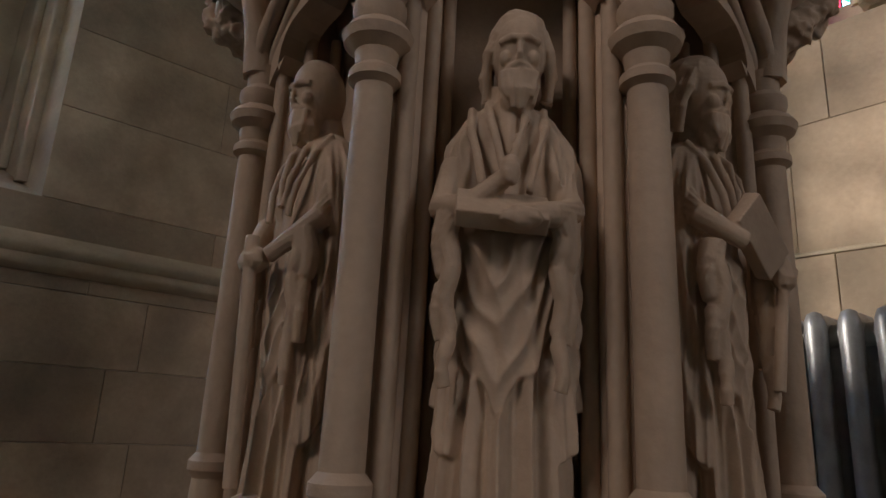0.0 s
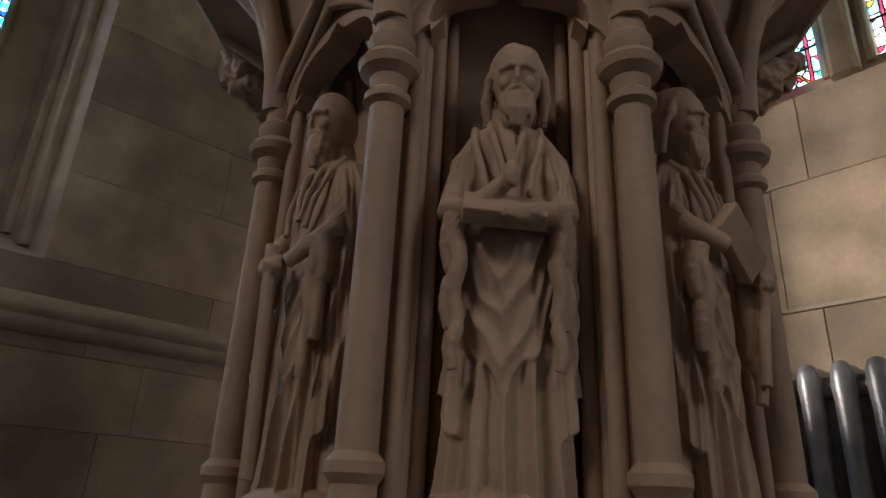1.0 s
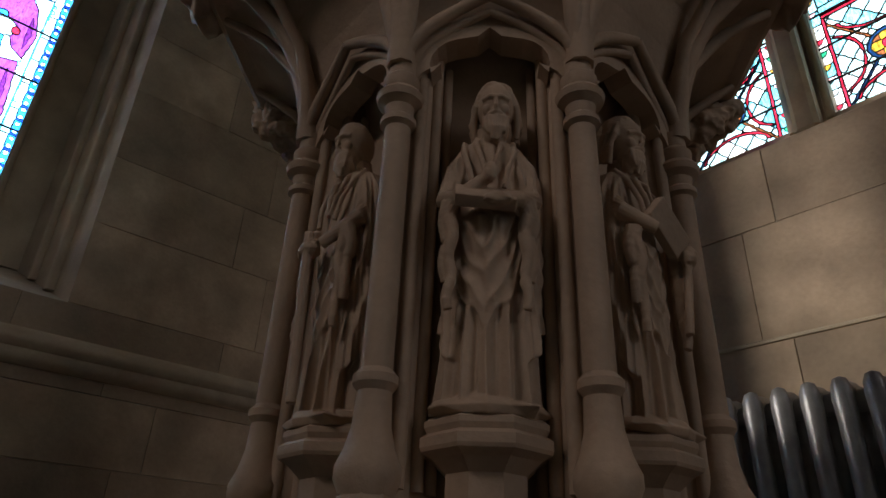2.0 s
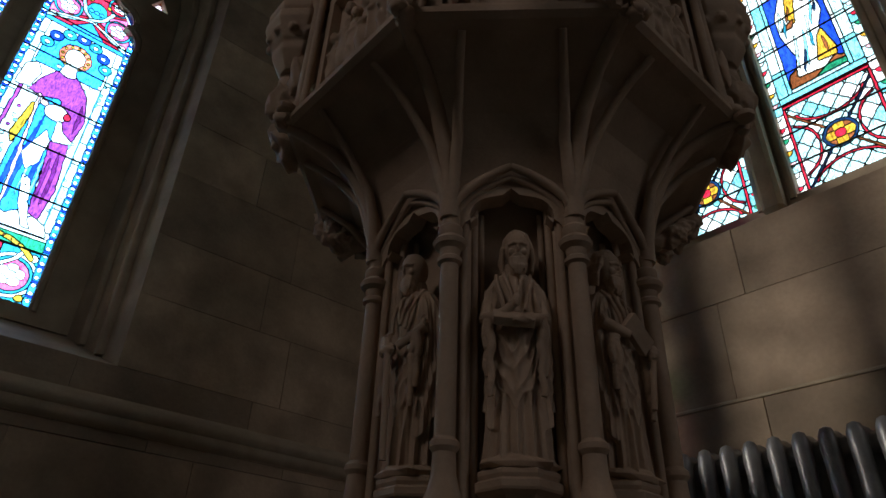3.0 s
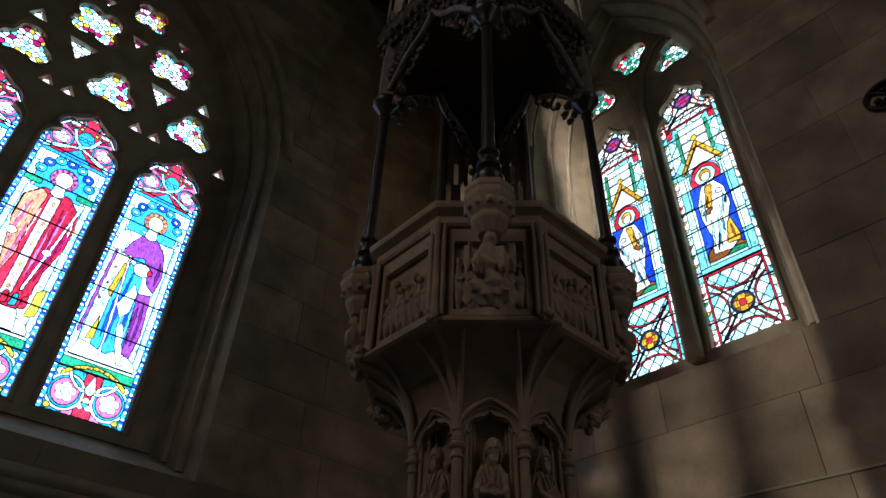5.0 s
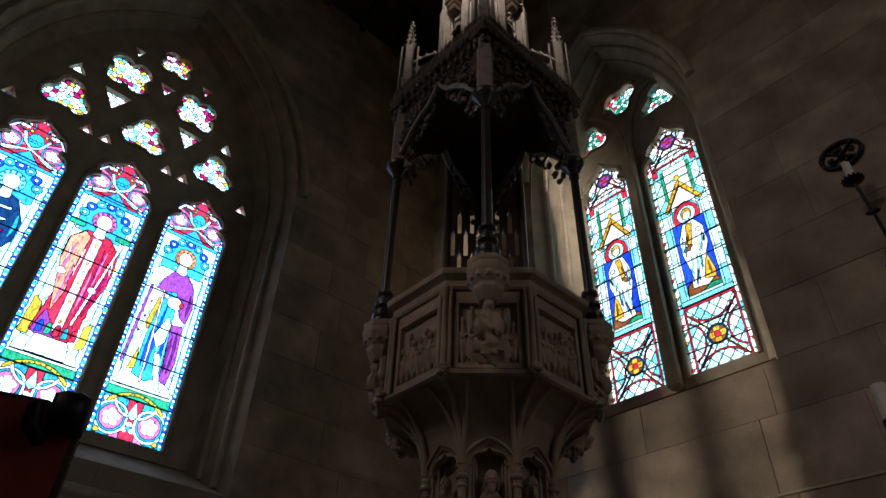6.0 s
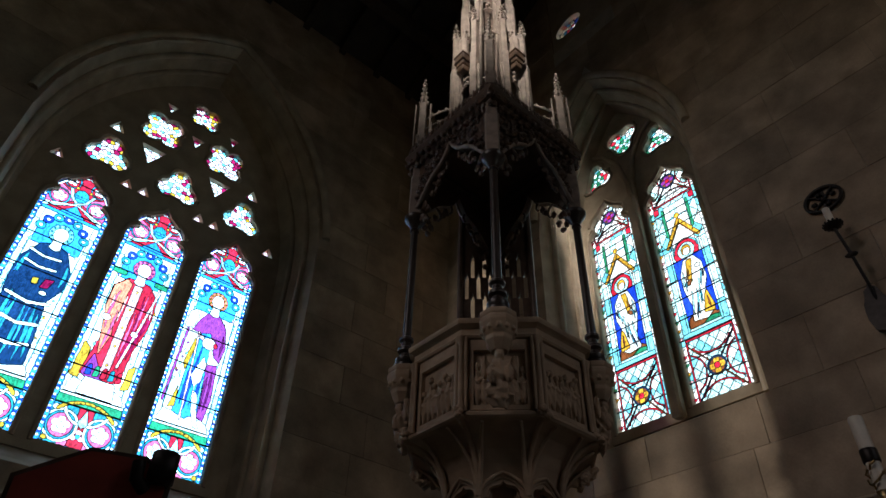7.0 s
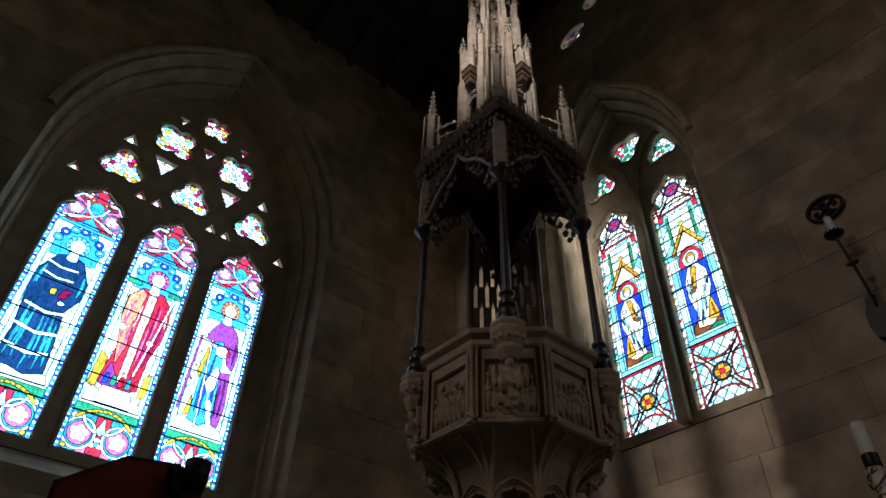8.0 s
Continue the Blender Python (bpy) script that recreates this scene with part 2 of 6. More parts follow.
def slab(name, outer, holes, d0, d1, put, material, parent=None, label=""):
    """A flat plate with holes between depths d0 and d1; put(u, v, d) gives the place in space."""
    bm = bmesh.new()
    faces_all = []
    for d in (d0, d1):
        loops, edges = [], []
        for loop in [outer] + holes:
            vs = [bm.verts.new(put(u, v, d)) for u, v in loop]
            loops.append(vs)
            edges += [bm.edges.new((vs[i], vs[(i + 1) % len(vs)])) for i in range(len(vs))]
        bmesh.ops.triangle_fill(bm, use_beauty=True, use_dissolve=False, edges=edges)
        faces_all.append(loops)
    for a, b in zip(*faces_all):
        n = len(a)
        for i in range(n):
            j = (i + 1) % n
            bm.faces.new((a[i], a[j], b[j], b[i]))
    if parent is None and not label:
        return bm
    return part(name, bm, material, parent, label, smooth=False)


# ---- walls ----
def north(u, v, d):
    return (u, 3.1 + d, v)


def east(u, v, d):
    return (2.27 + d, u, v)


def interval(arch, centre):
    """The opening's span at a height, for an arch loop."""
    half = [p for p in arch if p[0] >= -1e-6]

    def span(v):
        if v < arch[0][1] or v > max(p[1] for p in arch):
            return None
        best = 0.0
        for (u0, v0), (u1, v1) in zip(half, half[1:]):
            if min(v0, v1) <= v <= max(v0, v1) and abs(v1 - v0) > 1e-9:
                best = max(best, u0 + (u1 - u0) * (v - v0) / (v1 - v0))
        return (centre - best, centre + best)
    return span


def ashlar(wall, put, u0, u1, courses, spans, rng):
    """Lays squared stones course by course, cut off at the openings."""
    gap = 0.0011
    for v0, v1 in zip(courses, courses[1:]):
        cuts_lo = [s for s in (f(v0 + 0.004) for f in spans) if s]
        cuts_hi = [s for s in (f(v1 - 0.004) for f in spans) if s]
        runs = [((u0, u0), (u1, u1))]
        if cuts_lo or cuts_hi:
            lo = cuts_lo[0] if cuts_lo else cuts_hi[0]
            hi = cuts_hi[0] if cuts_hi else (sum(cuts_lo[0]) / 2,) * 2
            runs = [((u0, u0), (lo[0], hi[0])), ((lo[1], hi[1]), (u1, u1))]
        for start, end in runs:
            a = min(start)
            stop = max(end)
            edges = [a]
            while edges[-1] < stop - 0.55:
                edges.append(edges[-1] + rng.uniform(0.5, 0.95))
            if stop - edges[-1] < 0.3 and len(edges) > 1:
                edges.pop()
            edges.append(stop)
            for i, (p, q) in enumerate(zip(edges, edges[1:])):
                pl, ph = (start if i == 0 else (p, p))
                ql, qh = (end if i == len(edges) - 2 else (q, q))
                pl, ph, ql, qh = (min(pl, stop), min(ph, stop), max(ql, pl + 0.02), max(qh, ph + 0.02))
                bm = bmesh.new()
                proud = rng.uniform(0, 0.004)
                c = 0.0022
                rings = []
                for d, k in ((0.05, 0), (c - proud, 0), (-proud, c)):
                    rings.append([bm.verts.new(put(uu, vv, d)) for uu, vv in (
                        (pl + gap + k, v0 + gap + k), (ql - gap - k, v0 + gap + k), (qh - gap - k, v1 - gap - k), (ph + gap + k, v1 - gap - k))])
                skin(bm, rings)
                part("stone_block", bm, ASHLAR, wall, smooth=False)


def courses_from(marks, top, step):
    out = list(marks)
    k = 0
    while out[-1] < top - 0.15:
        out.append(min(top, out[-1] + step[k % len(step)]))
        k += 1
    out[-1] = top
    return out


N_FACE = arch_outline(1.44, 4.85, 2.40, 2.10)
N_GLASS = arch_outline(1.25, 4.66, 2.30, 2.38)
E_FACE = arch_outline(0.93, 5.25, 1.85, 2.65)
E_GLASS = arch_outline(0.71, 5.15, 1.75, 2.94)
NC, EC = -1.0, 0.64

wall_north = thing("wall_north", "sandstone ashlar church wall with a large traceried window", "wall", kind="structure")
wall_east = thing("wall_east", "sandstone ashlar church wall with a two-light window", "wall", kind="structure")

NORTH_TOP, EAST_TOP = 8.5, 11.6


def gable_span(v):
    return (0.10, 1.06) if 8.12 < v < 10.6 else None


def wall_core(wall, put, u0, u1, top, holes):
    bm = slab("core", [(u0, 0), (u1, 0), (u1, top), (u0, top)], holes, 0.005, 0.62, put, MORTAR)
    part("core", bm, MORTAR, wall, smooth=False)


def shifted(loop, c, grow=0.0):
    return [(c + u + (grow if u > 0 else -grow), v + (grow if i not in (0, len(loop) - 1) else -grow)) for i, (u, v) in enumerate(loop)]


wall_core(wall_north, north, -6.0, 2.27 + 0.6, NORTH_TOP, [shifted(N_FACE, NC, 0.02)])
wall_core(wall_east, east, -6.8, 3.1, EAST_TOP, [shifted(E_FACE, EC, 0.02), [(0.09, 8.12), (1.07, 8.12), (1.07, 10.6), (0.09, 10.6)]])

N_COURSES = courses_from([0, 0.40, 0.78, 1.12, 1.42, 1.72, 1.78, 2.10], NORTH_TOP, (0.42, 0.38, 0.44, 0.40))
E_COURSES = courses_from([0, 0.46, 0.92, 1.40, 1.86, 2.31, 2.65], EAST_TOP, (0.44, 0.40, 0.46, 0.42))


def window_reveal(win, put, face, inner, depth, centre):
    """Splayed jambs, arch soffit and sloping sill, with two roll mouldings and a hood mould."""
    bm = bmesh.new()
    lip = [bm.verts.new(put(u, v, 0.003)) for u, v in shifted(face, centre, 0.06)]
    near = [bm.verts.new(put(centre + u, v, 0.003)) for u, v in shifted(face, 0, 0.001)]
    a = [bm.verts.new(put(centre + u, v, 0.012)) for u, v in face]
    b = [bm.verts.new(put(centre + u, v, depth)) for u, v in inner]
    skin(bm, [lip, near, a, b], caps=False)
    part("jamb", bm, DRESSED, win, smooth=False)
    for f, r in ((0.30, 0.035), (0.62, 0.03)):
        bm = bmesh.new()
        pts = [put(centre + u0 + (u1 - u0) * f, v0 + (v1 - v0) * f, depth * f) for (u0, v0), (u1, v1) in zip(face, inner)]
        tube(bm, pts, r, 8)
        part("roll_moulding", bm, DRESSED, win)
    bm = bmesh.new()
    pts = [put(centre + u * 1.05, v + (0.06 if 0 < i < len(face) - 1 else 0), -0.015) for i, (u, v) in enumerate(face)][2:-2]
    tube(bm, pts, 0.045, 8)
    part("hood_mould", bm, DRESSED, win)


# ---- stained glass ----
def clip(poly, nx, ny, c):
    """The part of a convex loop where nx*x + ny*y <= c."""
    out = []
    for i, (x0, y0) in enumerate(poly):
        x1, y1 = poly[(i + 1) % len(poly)]
        s0, s1 = nx * x0 + ny * y0 - c, nx * x1 + ny * y1 - c
        if s0 <= 0:
            out.append((x0, y0))
        if (s0 < 0 < s1) or (s1 < 0 < s0):
            k = s0 / (s0 - s1)
            out.append((x0 + k * (x1 - x0), y0 + k * (y1 - y0)))
    return out


def cells(seeds, frame_loop):
    """Each seed's own piece of the plane, inside a convex frame."""
    pts = np.array([(s[0], s[1]) for s in seeds])
    out = []
    for i, (x, y) in enumerate(pts):
        d2 = ((pts - pts[i]) ** 2).sum(1)
        poly = list(frame_loop)
        for j in np.argsort(d2)[1:20]:
            nx, ny = pts[j] - pts[i]
            mx, my = (pts[j] + pts[i]) / 2
            poly = clip(poly, nx, ny, nx * mx + ny * my)
            if len(poly) < 3:
                break
        if len(poly) >= 3:
            out.append((poly, seeds[i][2]))
    return out


def voronoi_panel(seeds, loop, squeeze=1.0):
    """Pieces of a panel, drawn out upwards by squeeze below one."""
    flat = [(u, v * squeeze, c) for u, v, c in seeds]
    return [([(x, y / squeeze) for x, y in poly], c) for poly, c in cells(flat, [(u, v * squeeze) for u, v in loop])]


def glaze(win, put, d, pieces, span, came=0.0045, bars=(), label=""):
    """A leaded panel: each piece of glass on its own, lead between, iron bars across."""
    bm_lead = bmesh.new()
    made = []
    for poly, colour in pieces:
        cx, cy = sum(p[0] for p in poly) / len(poly), sum(p[1] for p in poly) / len(poly)
        inr = min(abs((x1 - x0) * (y0 - cy) - (x0 - cx) * (y1 - y0)) / max(1e-6, math.hypot(x1 - x0, y1 - y0)) for (x0, y0), (x1, y1) in zip(poly, poly[1:] + poly[:1]))
        if inr < 0.0022:
            continue
        k = 1 - min(came, inr * 0.5) / inr
        small = [(cx + (x - cx) * k, cy + (y - cy) * k) for x, y in poly]
        rings = [[bm_lead.verts.new(put(x, y, dd)) for x, y in loop] for loop, dd in ((small, d - 0.003), (poly, d - 0.005), (poly, d + 0.005), (small, d + 0.003))]
        for a, b in zip(rings, rings[1:] + rings[:1]):
            for i in range(len(a)):
                j = (i + 1) % len(a)
                bm_lead.faces.new((a[i], a[j], b[j], b[i]))
        made.append((small, colour))
    panel = part("leaded_light", bm_lead, LEAD, win, label, smooth=False)
    made.sort(key=lambda it: -(max(p[0] for p in it[0]) - min(p[0] for p in it[0])) * (max(p[1] for p in it[0]) - min(p[1] for p in it[0])))
    for small, colour in made[:290]:
        bm = bmesh.new()
        skin(bm, [[bm.verts.new(put(x, y, d - 0.002)) for x, y in small], [bm.verts.new(put(x, y, d + 0.002)) for x, y in small]])
        part("pane", bm, GLASS[colour], panel, smooth=False)
    for name in sorted({c for _, c in made[290:]}):
        bm = bmesh.new()
        for small, colour in made[290:]:
            if colour == name:
                skin(bm, [[bm.verts.new(put(x, y, d - 0.002)) for x, y in small], [bm.verts.new(put(x, y, d + 0.002)) for x, y in small]])
        tagged(part("small_glass", bm, GLASS[name], panel, smooth=False), kind="stuff")
    for v in bars:
        bm = bmesh.new()
        tube(bm, [put(span[0], v, d - 0.014), put(span[1], v, d - 0.014)], 0.0055, 6)
        part("saddle_bar", bm, IRON, panel)


def ring_of(seeds, cx, cy, r, n, colours, turn=0.0):
    for i in range(n):
        a = turn + 2 * math.pi * i / n
        seeds.append((cx + r * math.cos(a), cy + r * math.sin(a), colours[i % len(colours)]))


def free_from(seeds, u, v, gap, tall=1.0):
    return all((u - s[0]) ** 2 + ((v - s[1]) * tall) ** 2 > gap * gap for s in seeds)


class Cartoon:
    """A light's design, drawn shape over shape on a fine grid; every shape is a piece of glass."""
    def __init__(self, u0, u1, v0, v1, cell=0.007):
        self.u0, self.v0 = u0, v0
        self.nu, self.nv = int((u1 - u0) / cell) + 1, int((v1 - v0) / cell) + 1
        self.cu, self.cv = (u1 - u0) / self.nu, (v1 - v0) / self.nv
        self.U, self.V = np.meshgrid(u0 + (np.arange(self.nu) + 0.5) * self.cu, v0 + (np.arange(self.nv) + 0.5) * self.cv)
        self.lab = np.zeros((self.nv, self.nu), int)
        self.tone, self.fine = ["white"], [False]

    def fill(self, mask, colour, fine=False):
        self.tone.append(colour)
        self.fine.append(fine)
        self.lab[mask] = len(self.tone) - 1

    def rect(self, u0, u1, v0, v1, colour, fine=False):
        self.fill((self.U > u0) & (self.U < u1) & (self.V > v0) & (self.V < v1), colour, fine)

    def disc(self, cx, cy, rx, ry, colour, fine=False):
        self.fill(((self.U - cx) / rx) ** 2 + ((self.V - cy) / ry) ** 2 < 1, colour, fine)

    def poly(self, pts, colour, fine=False):
        inside = np.zeros(self.lab.shape, bool)
        for (x0, y0), (x1, y1) in zip(pts, pts[1:] + pts[:1]):
            if y0 != y1:
                inside ^= ((self.V < y0) != (self.V < y1)) & (self.U < x0 + (self.V - y0) * (x1 - x0) / (y1 - y0))
        self.fill(inside, colour, fine)

    def stroke(self, pts, width, colour, fine=False):
        hit = np.zeros(self.lab.shape, bool)
        for (x0, y0), (x1, y1) in zip(pts, pts[1:]):
            dx, dy = x1 - x0, y1 - y0
            t = np.clip(((self.U - x0) * dx + (self.V - y0) * dy) / (dx * dx + dy * dy + 1e-12), 0, 1)
            hit |= (self.U - x0 - t * dx) ** 2 + (self.V - y0 - t * dy) ** 2 < width * width / 4
        self.fill(hit, colour, fine)

    def fold(self, pts, width, colour):
        """A tapering crease of drapery."""
        n = len(pts) - 1
        left = [(x + width * math.sin(math.pi * i / n) / 2, y) for i, (x, y) in enumerate(pts)]
        right = [(x - width * math.sin(math.pi * i / n) / 2, y) for i, (x, y) in enumerate(pts)]
        self.poly(left + right[::-1], colour, True)

    def flower(self, cx, cy, r, petals, petal, heart, turn=0.0):
        for k in range(petals):
            a = turn + 2 * math.pi * k / petals
            self.disc(cx + 0.58 * r * math.cos(a), cy + 0.58 * r * math.sin(a), 0.40 * r, 0.40 * r, petal, True)
        self.disc(cx, cy, 0.36 * r, 0.36 * r, heart, True)

    def quarries(self, u0, u1, v0, v1, px, pv, tones, rng):
        """Diamond quarries, each a pane."""
        i = np.floor(self.U / px + (self.V - v0) / pv).astype(int)
        j = np.floor(self.U / px - (self.V - v0) / pv).astype(int)
        area = (self.U > u0) & (self.U < u1) & (self.V > v0) & (self.V < v1)
        for a, b in sorted(set(zip(i[area].tolist(), j[area].tolist()))):
            self.fill(area & (i == a) & (j == b), rng.choice(tones))


def arc(cx, cy, rx, ry, a0, a1, n=14):
    return [(cx + rx * math.cos(radians(a0 + (a1 - a0) * i / n)), cy + ry * math.sin(radians(a0 + (a1 - a0) * i / n))) for i in range(n + 1)]


def lead_up(win, put, d, cu, cartoon, bars, label, came=0.0036, shade=True):
    """Cuts a cartoon into panes with smooth edges and leads them together."""
    c = cartoon
    nv, nu = c.lab.shape
    comp = -np.ones((nv, nu), int)
    groups = []
    for j in range(nv):
        for i in range(nu):
            if comp[j, i] < 0:
                k, t, todo, cellsof = len(groups), c.lab[j, i], [(j, i)], []
                comp[j, i] = k
                while todo:
                    y, x = todo.pop()
                    cellsof.append((y, x))
                    for y2, x2 in ((y + 1, x), (y - 1, x), (y, x + 1), (y, x - 1)):
                        if 0 <= y2 < nv and 0 <= x2 < nu and comp[y2, x2] < 0 and c.lab[y2, x2] == t:
                            comp[y2, x2] = k
                            todo.append((y2, x2))
                groups.append((int(t), cellsof))
    # the seams between pieces, on the corners of the grid
    seams = []
    for j, i in np.argwhere(comp[:, 1:] != comp[:, :-1]):
        seams.append(((j, i + 1), (j + 1, i + 1), comp[j, i], comp[j, i + 1]))
    for j, i in np.argwhere(comp[1:, :] != comp[:-1, :]):
        seams.append(((j + 1, i), (j + 1, i + 1), comp[j, i], comp[j + 1, i]))
    near = collections.defaultdict(list)
    for a, b, _, _ in seams:
        a, b = (int(a[0]), int(a[1])), (int(b[0]), int(b[1]))
        near[a].append(b)
        near[b].append(a)
    where = lambda p: np.array((c.u0 + p[1] * c.cu, c.v0 + p[0] * c.cv))
    place = {p: where(p) for p in near}
    for _ in range(4):
        moved = {}
        for p, around in near.items():
            rim = p[0] in (0, nv) or p[1] in (0, nu)
            moved[p] = place[p] if rim else 0.4 * place[p] + 0.6 * sum(place[q] for q in around) / len(around)
        place = moved
    spot = lambda p: place[p] if p in place else where(p)
    bm = bmesh.new()
    for a, b, g, h in seams:
        p, q = place[(int(a[0]), int(a[1]))], place[(int(b[0]), int(b[1]))]
        w = came * (0.42 if c.fine[groups[g][0]] or c.fine[groups[h][0]] else 1.0)
        t = (q - p) / (np.linalg.norm(q - p) + 1e-9)
        n, e = np.array((-t[1], t[0])) * w, t * w * 0.4
        ends = []
        for z in (p - e, q + e):
            ends.append([bm.verts.new(put(cu + z[0] + n[0], z[1] + n[1], d - 0.005)), bm.verts.new(put(cu + z[0] - n[0], z[1] - n[1], d - 0.005)), bm.verts.new(put(cu + z[0], z[1], d + 0.005))])
        skin(bm, ends, caps=False)
    me = bpy.data.meshes.new("leaded_light")
    bm.to_mesh(me)
    bm.free()
    me.materials.append(LEAD)
    panel = part("leaded_light", me, LEAD, win, label)

    def sheet(bm, cellsof):
        rows = collections.defaultdict(list)
        for y, x in cellsof:
            rows[y].append(x)
        for y, xs in rows.items():
            xs.sort()
            start = 0
            for k in range(1, len(xs) + 1):
                if k == len(xs) or xs[k] != xs[k - 1] + 1:
                    x0, x1 = xs[start], xs[k - 1] + 1
                    low = [(y, x) for x in range(x0, x1 + 1) if x in (x0, x1) or (y, x) in place]
                    top = [(y + 1, x) for x in range(x1, x0 - 1, -1) if x in (x0, x1) or (y + 1, x) in place]
                    loop = [spot(p) for p in low + top]
                    for dd in (-0.002, 0.002):
                        bm.faces.new([bm.verts.new(put(cu + p[0], p[1], d + dd)) for p in loop])
                    start = k
    groups.sort(key=lambda it: -len(it[1]))
    rest = collections.defaultdict(list)
    for k, (t, cellsof) in enumerate(groups):
        if k < 230:
            bm = bmesh.new()
            sheet(bm, cellsof)
            me = bpy.data.meshes.new("pane")
            bm.to_mesh(me)
            bm.free()
            me.materials.append(GLASS[c.tone[t]])
            part("pane", me, None, panel).visible_shadow = shade
        else:
            rest[c.tone[t]].append(cellsof)
    for tone in sorted(rest):
        bm = bmesh.new()
        for cellsof in rest[tone]:
            sheet(bm, cellsof)
        me = bpy.data.meshes.new("small_glass")
        bm.to_mesh(me)
        bm.free()
        me.materials.append(GLASS[tone])
        tagged(part("small_glass", me, None, panel), kind="stuff").visible_shadow = shade
    for v in bars:
        bm = bmesh.new()
        tube(bm, [put(cu + c.u0, v, d - 0.014), put(cu - c.u0, v, d - 0.014)], 0.0065, 6)
        part("saddle_bar", bm, IRON, panel)


def east_light(half, b, a, mirror, rng):
    """Quarries with red interlacing at foot and head, a robed shape under a gold gable between."""
    h = a - b
    at = lambda f: b + f * h
    m = -1 if mirror else 1
    g = Cartoon(-half - 0.012, half + 0.012, b - 0.016, a + 0.012)
    edge, line = half - 0.045, half - 0.057
    # border of white pieces with small coloured lobes
    k, v = 0, b - 0.016
    while v < a:
        step = rng.uniform(0.075, 0.10)
        for s in (-1, 1):
            u = sorted((s * edge, s * (half + 0.02)))
            g.rect(u[0], u[1], v, v + step, rng.choice(("white", "pale", "white", "aqua")))
            g.disc(s * (half - 0.004), v + step, 0.026, 0.034, ("green", "red", "white", "rose", "gold")[(k + (s > 0)) % 5], True)
        v += step
        k += 1

    def interlace(cz, tall, tones, heart):
        """Quarries, a brown saltire, red bows round a roundel."""
        lo, hi = tall
        g.quarries(-line, line, lo, hi, 0.100, 0.118, tones, rng)
        g.stroke([(-line, cz - 0.26), (line, cz + 0.26)], 0.011, "brown")
        g.stroke([(line, cz - 0.26), (-line, cz + 0.26)], 0.011, "navy")
        for s in (-1, 1):
            g.stroke(arc(s * 0.235, cz, 0.135, 0.17, 90 - s * -90 - 75, 90 - s * -90 + 75), 0.012, "red")
            g.stroke(arc(0, cz + s * 0.275, 0.185, 0.135, s * -90 - 72, s * -90 + 72), 0.012, "red")
        g.disc(0, cz, 0.088, 0.088, "navy")
        g.disc(0, cz, 0.072, 0.072, "brown", True)
        g.flower(0, cz, 0.075, 4, heart, "red")
        for s in (-1, 1):
            u = sorted((s * line, s * edge))
            g.rect(u[0], u[1], lo, hi, "red")
        g.lab[(np.abs(g.U) > edge) & (g.V > lo) & (g.V < hi)] = keep[(np.abs(g.U) > edge) & (g.V > lo) & (g.V < hi)]

    keep = g.lab.copy()
    interlace(b + 0.285, (b - 0.016, at(0.222)), ("pale", "aqua", "pale", "pale", "white"), "gold")
    interlace(at(0.925), (at(0.83), a + 0.012), ("white", "white", "pale"), "purple")
    g.rect(-edge, edge, at(0.222), at(0.231), "red")
    g.rect(-edge, edge, at(0.231), at(0.252), "aqua")
    g.rect(-edge, edge, at(0.252), at(0.818), "pale")
    # pillars, blue ground, panel behind the gable
    for s in (-1, 1):
        for p, q, tone in ((0.170, edge, "pale"), (0.150, 0.170, "white")):
            for n in range(7):
                u = sorted((s * p, s * q))
                g.rect(u[0], u[1], at(0.252 + 0.073 * n), at(0.325 + 0.073 * n), tone if n % 3 else "aqua")
    g.rect(-0.150, 0.150, at(0.262), at(0.545), "blue")
    g.quarries(-edge, edge, at(0.60), at(0.822), 0.15, 0.20, ("pale", "white", "pale", "aqua"), rng)
    g.rect(-0.12, 0.12, at(0.60), at(0.805), "white")
    g.rect(-0.12, 0.12, at(0.735), at(0.742), "aqua", True)
    g.rect(-0.02, 0.055, at(0.742), at(0.805), "pale", True)
    for s in (-1, 1):
        u = sorted((s * 0.172, s * edge))
        g.rect(u[0], u[1], at(0.790), at(0.818), "red")
        u = sorted((s * 0.125, s * 0.15))
        g.rect(u[0], u[1], at(0.66), at(0.80), "green", True)
    g.rect(-edge, edge, at(0.822), at(0.830), "red")
    # base and robed shape
    g.poly([(-0.15, at(0.262)), (0.15, at(0.262)), (0.14, at(0.300)), (0.05, at(0.318)), (-0.06, at(0.305)), (-0.15, at(0.285))], "brown")
    g.poly([(-0.15, at(0.262)), (0.02, at(0.262)), (-0.06, at(0.282)), (-0.15, at(0.278))], "green")
    hv = at(0.572)
    g.poly(arc(0, hv, 0.135, 0.140, -20, 200) + [(-0.12, at(0.545)), (0.12, at(0.545))], "red")
    g.stroke(arc(0, hv + 0.005, 0.128, 0.130, 0, 180), 0.014, "aqua")
    g.disc(0, hv, 0.088, 0.092, "pale")
    g.poly([(m * x, at(f)) for x, f in ((-0.10, 0.285), (-0.075, 0.34), (-0.115, 0.41), (-0.118, 0.475), (-0.06, 0.535), (0.05, 0.54), (0.115, 0.50), (0.125, 0.43), (0.085, 0.39), (0.125, 0.30), (0.04, 0.278))], "white")
    g.poly([(m * x, at(f)) for x, f in ((0.02, 0.30), (0.06, 0.37), (0.09, 0.385), (0.130, 0.315), (0.12, 0.295))], "gold")
    g.poly([(m * x, at(f)) for x, f in ((-0.06, 0.46), (-0.03, 0.53), (0.03, 0.53), (0.0, 0.48), (-0.02, 0.43))], "gold")
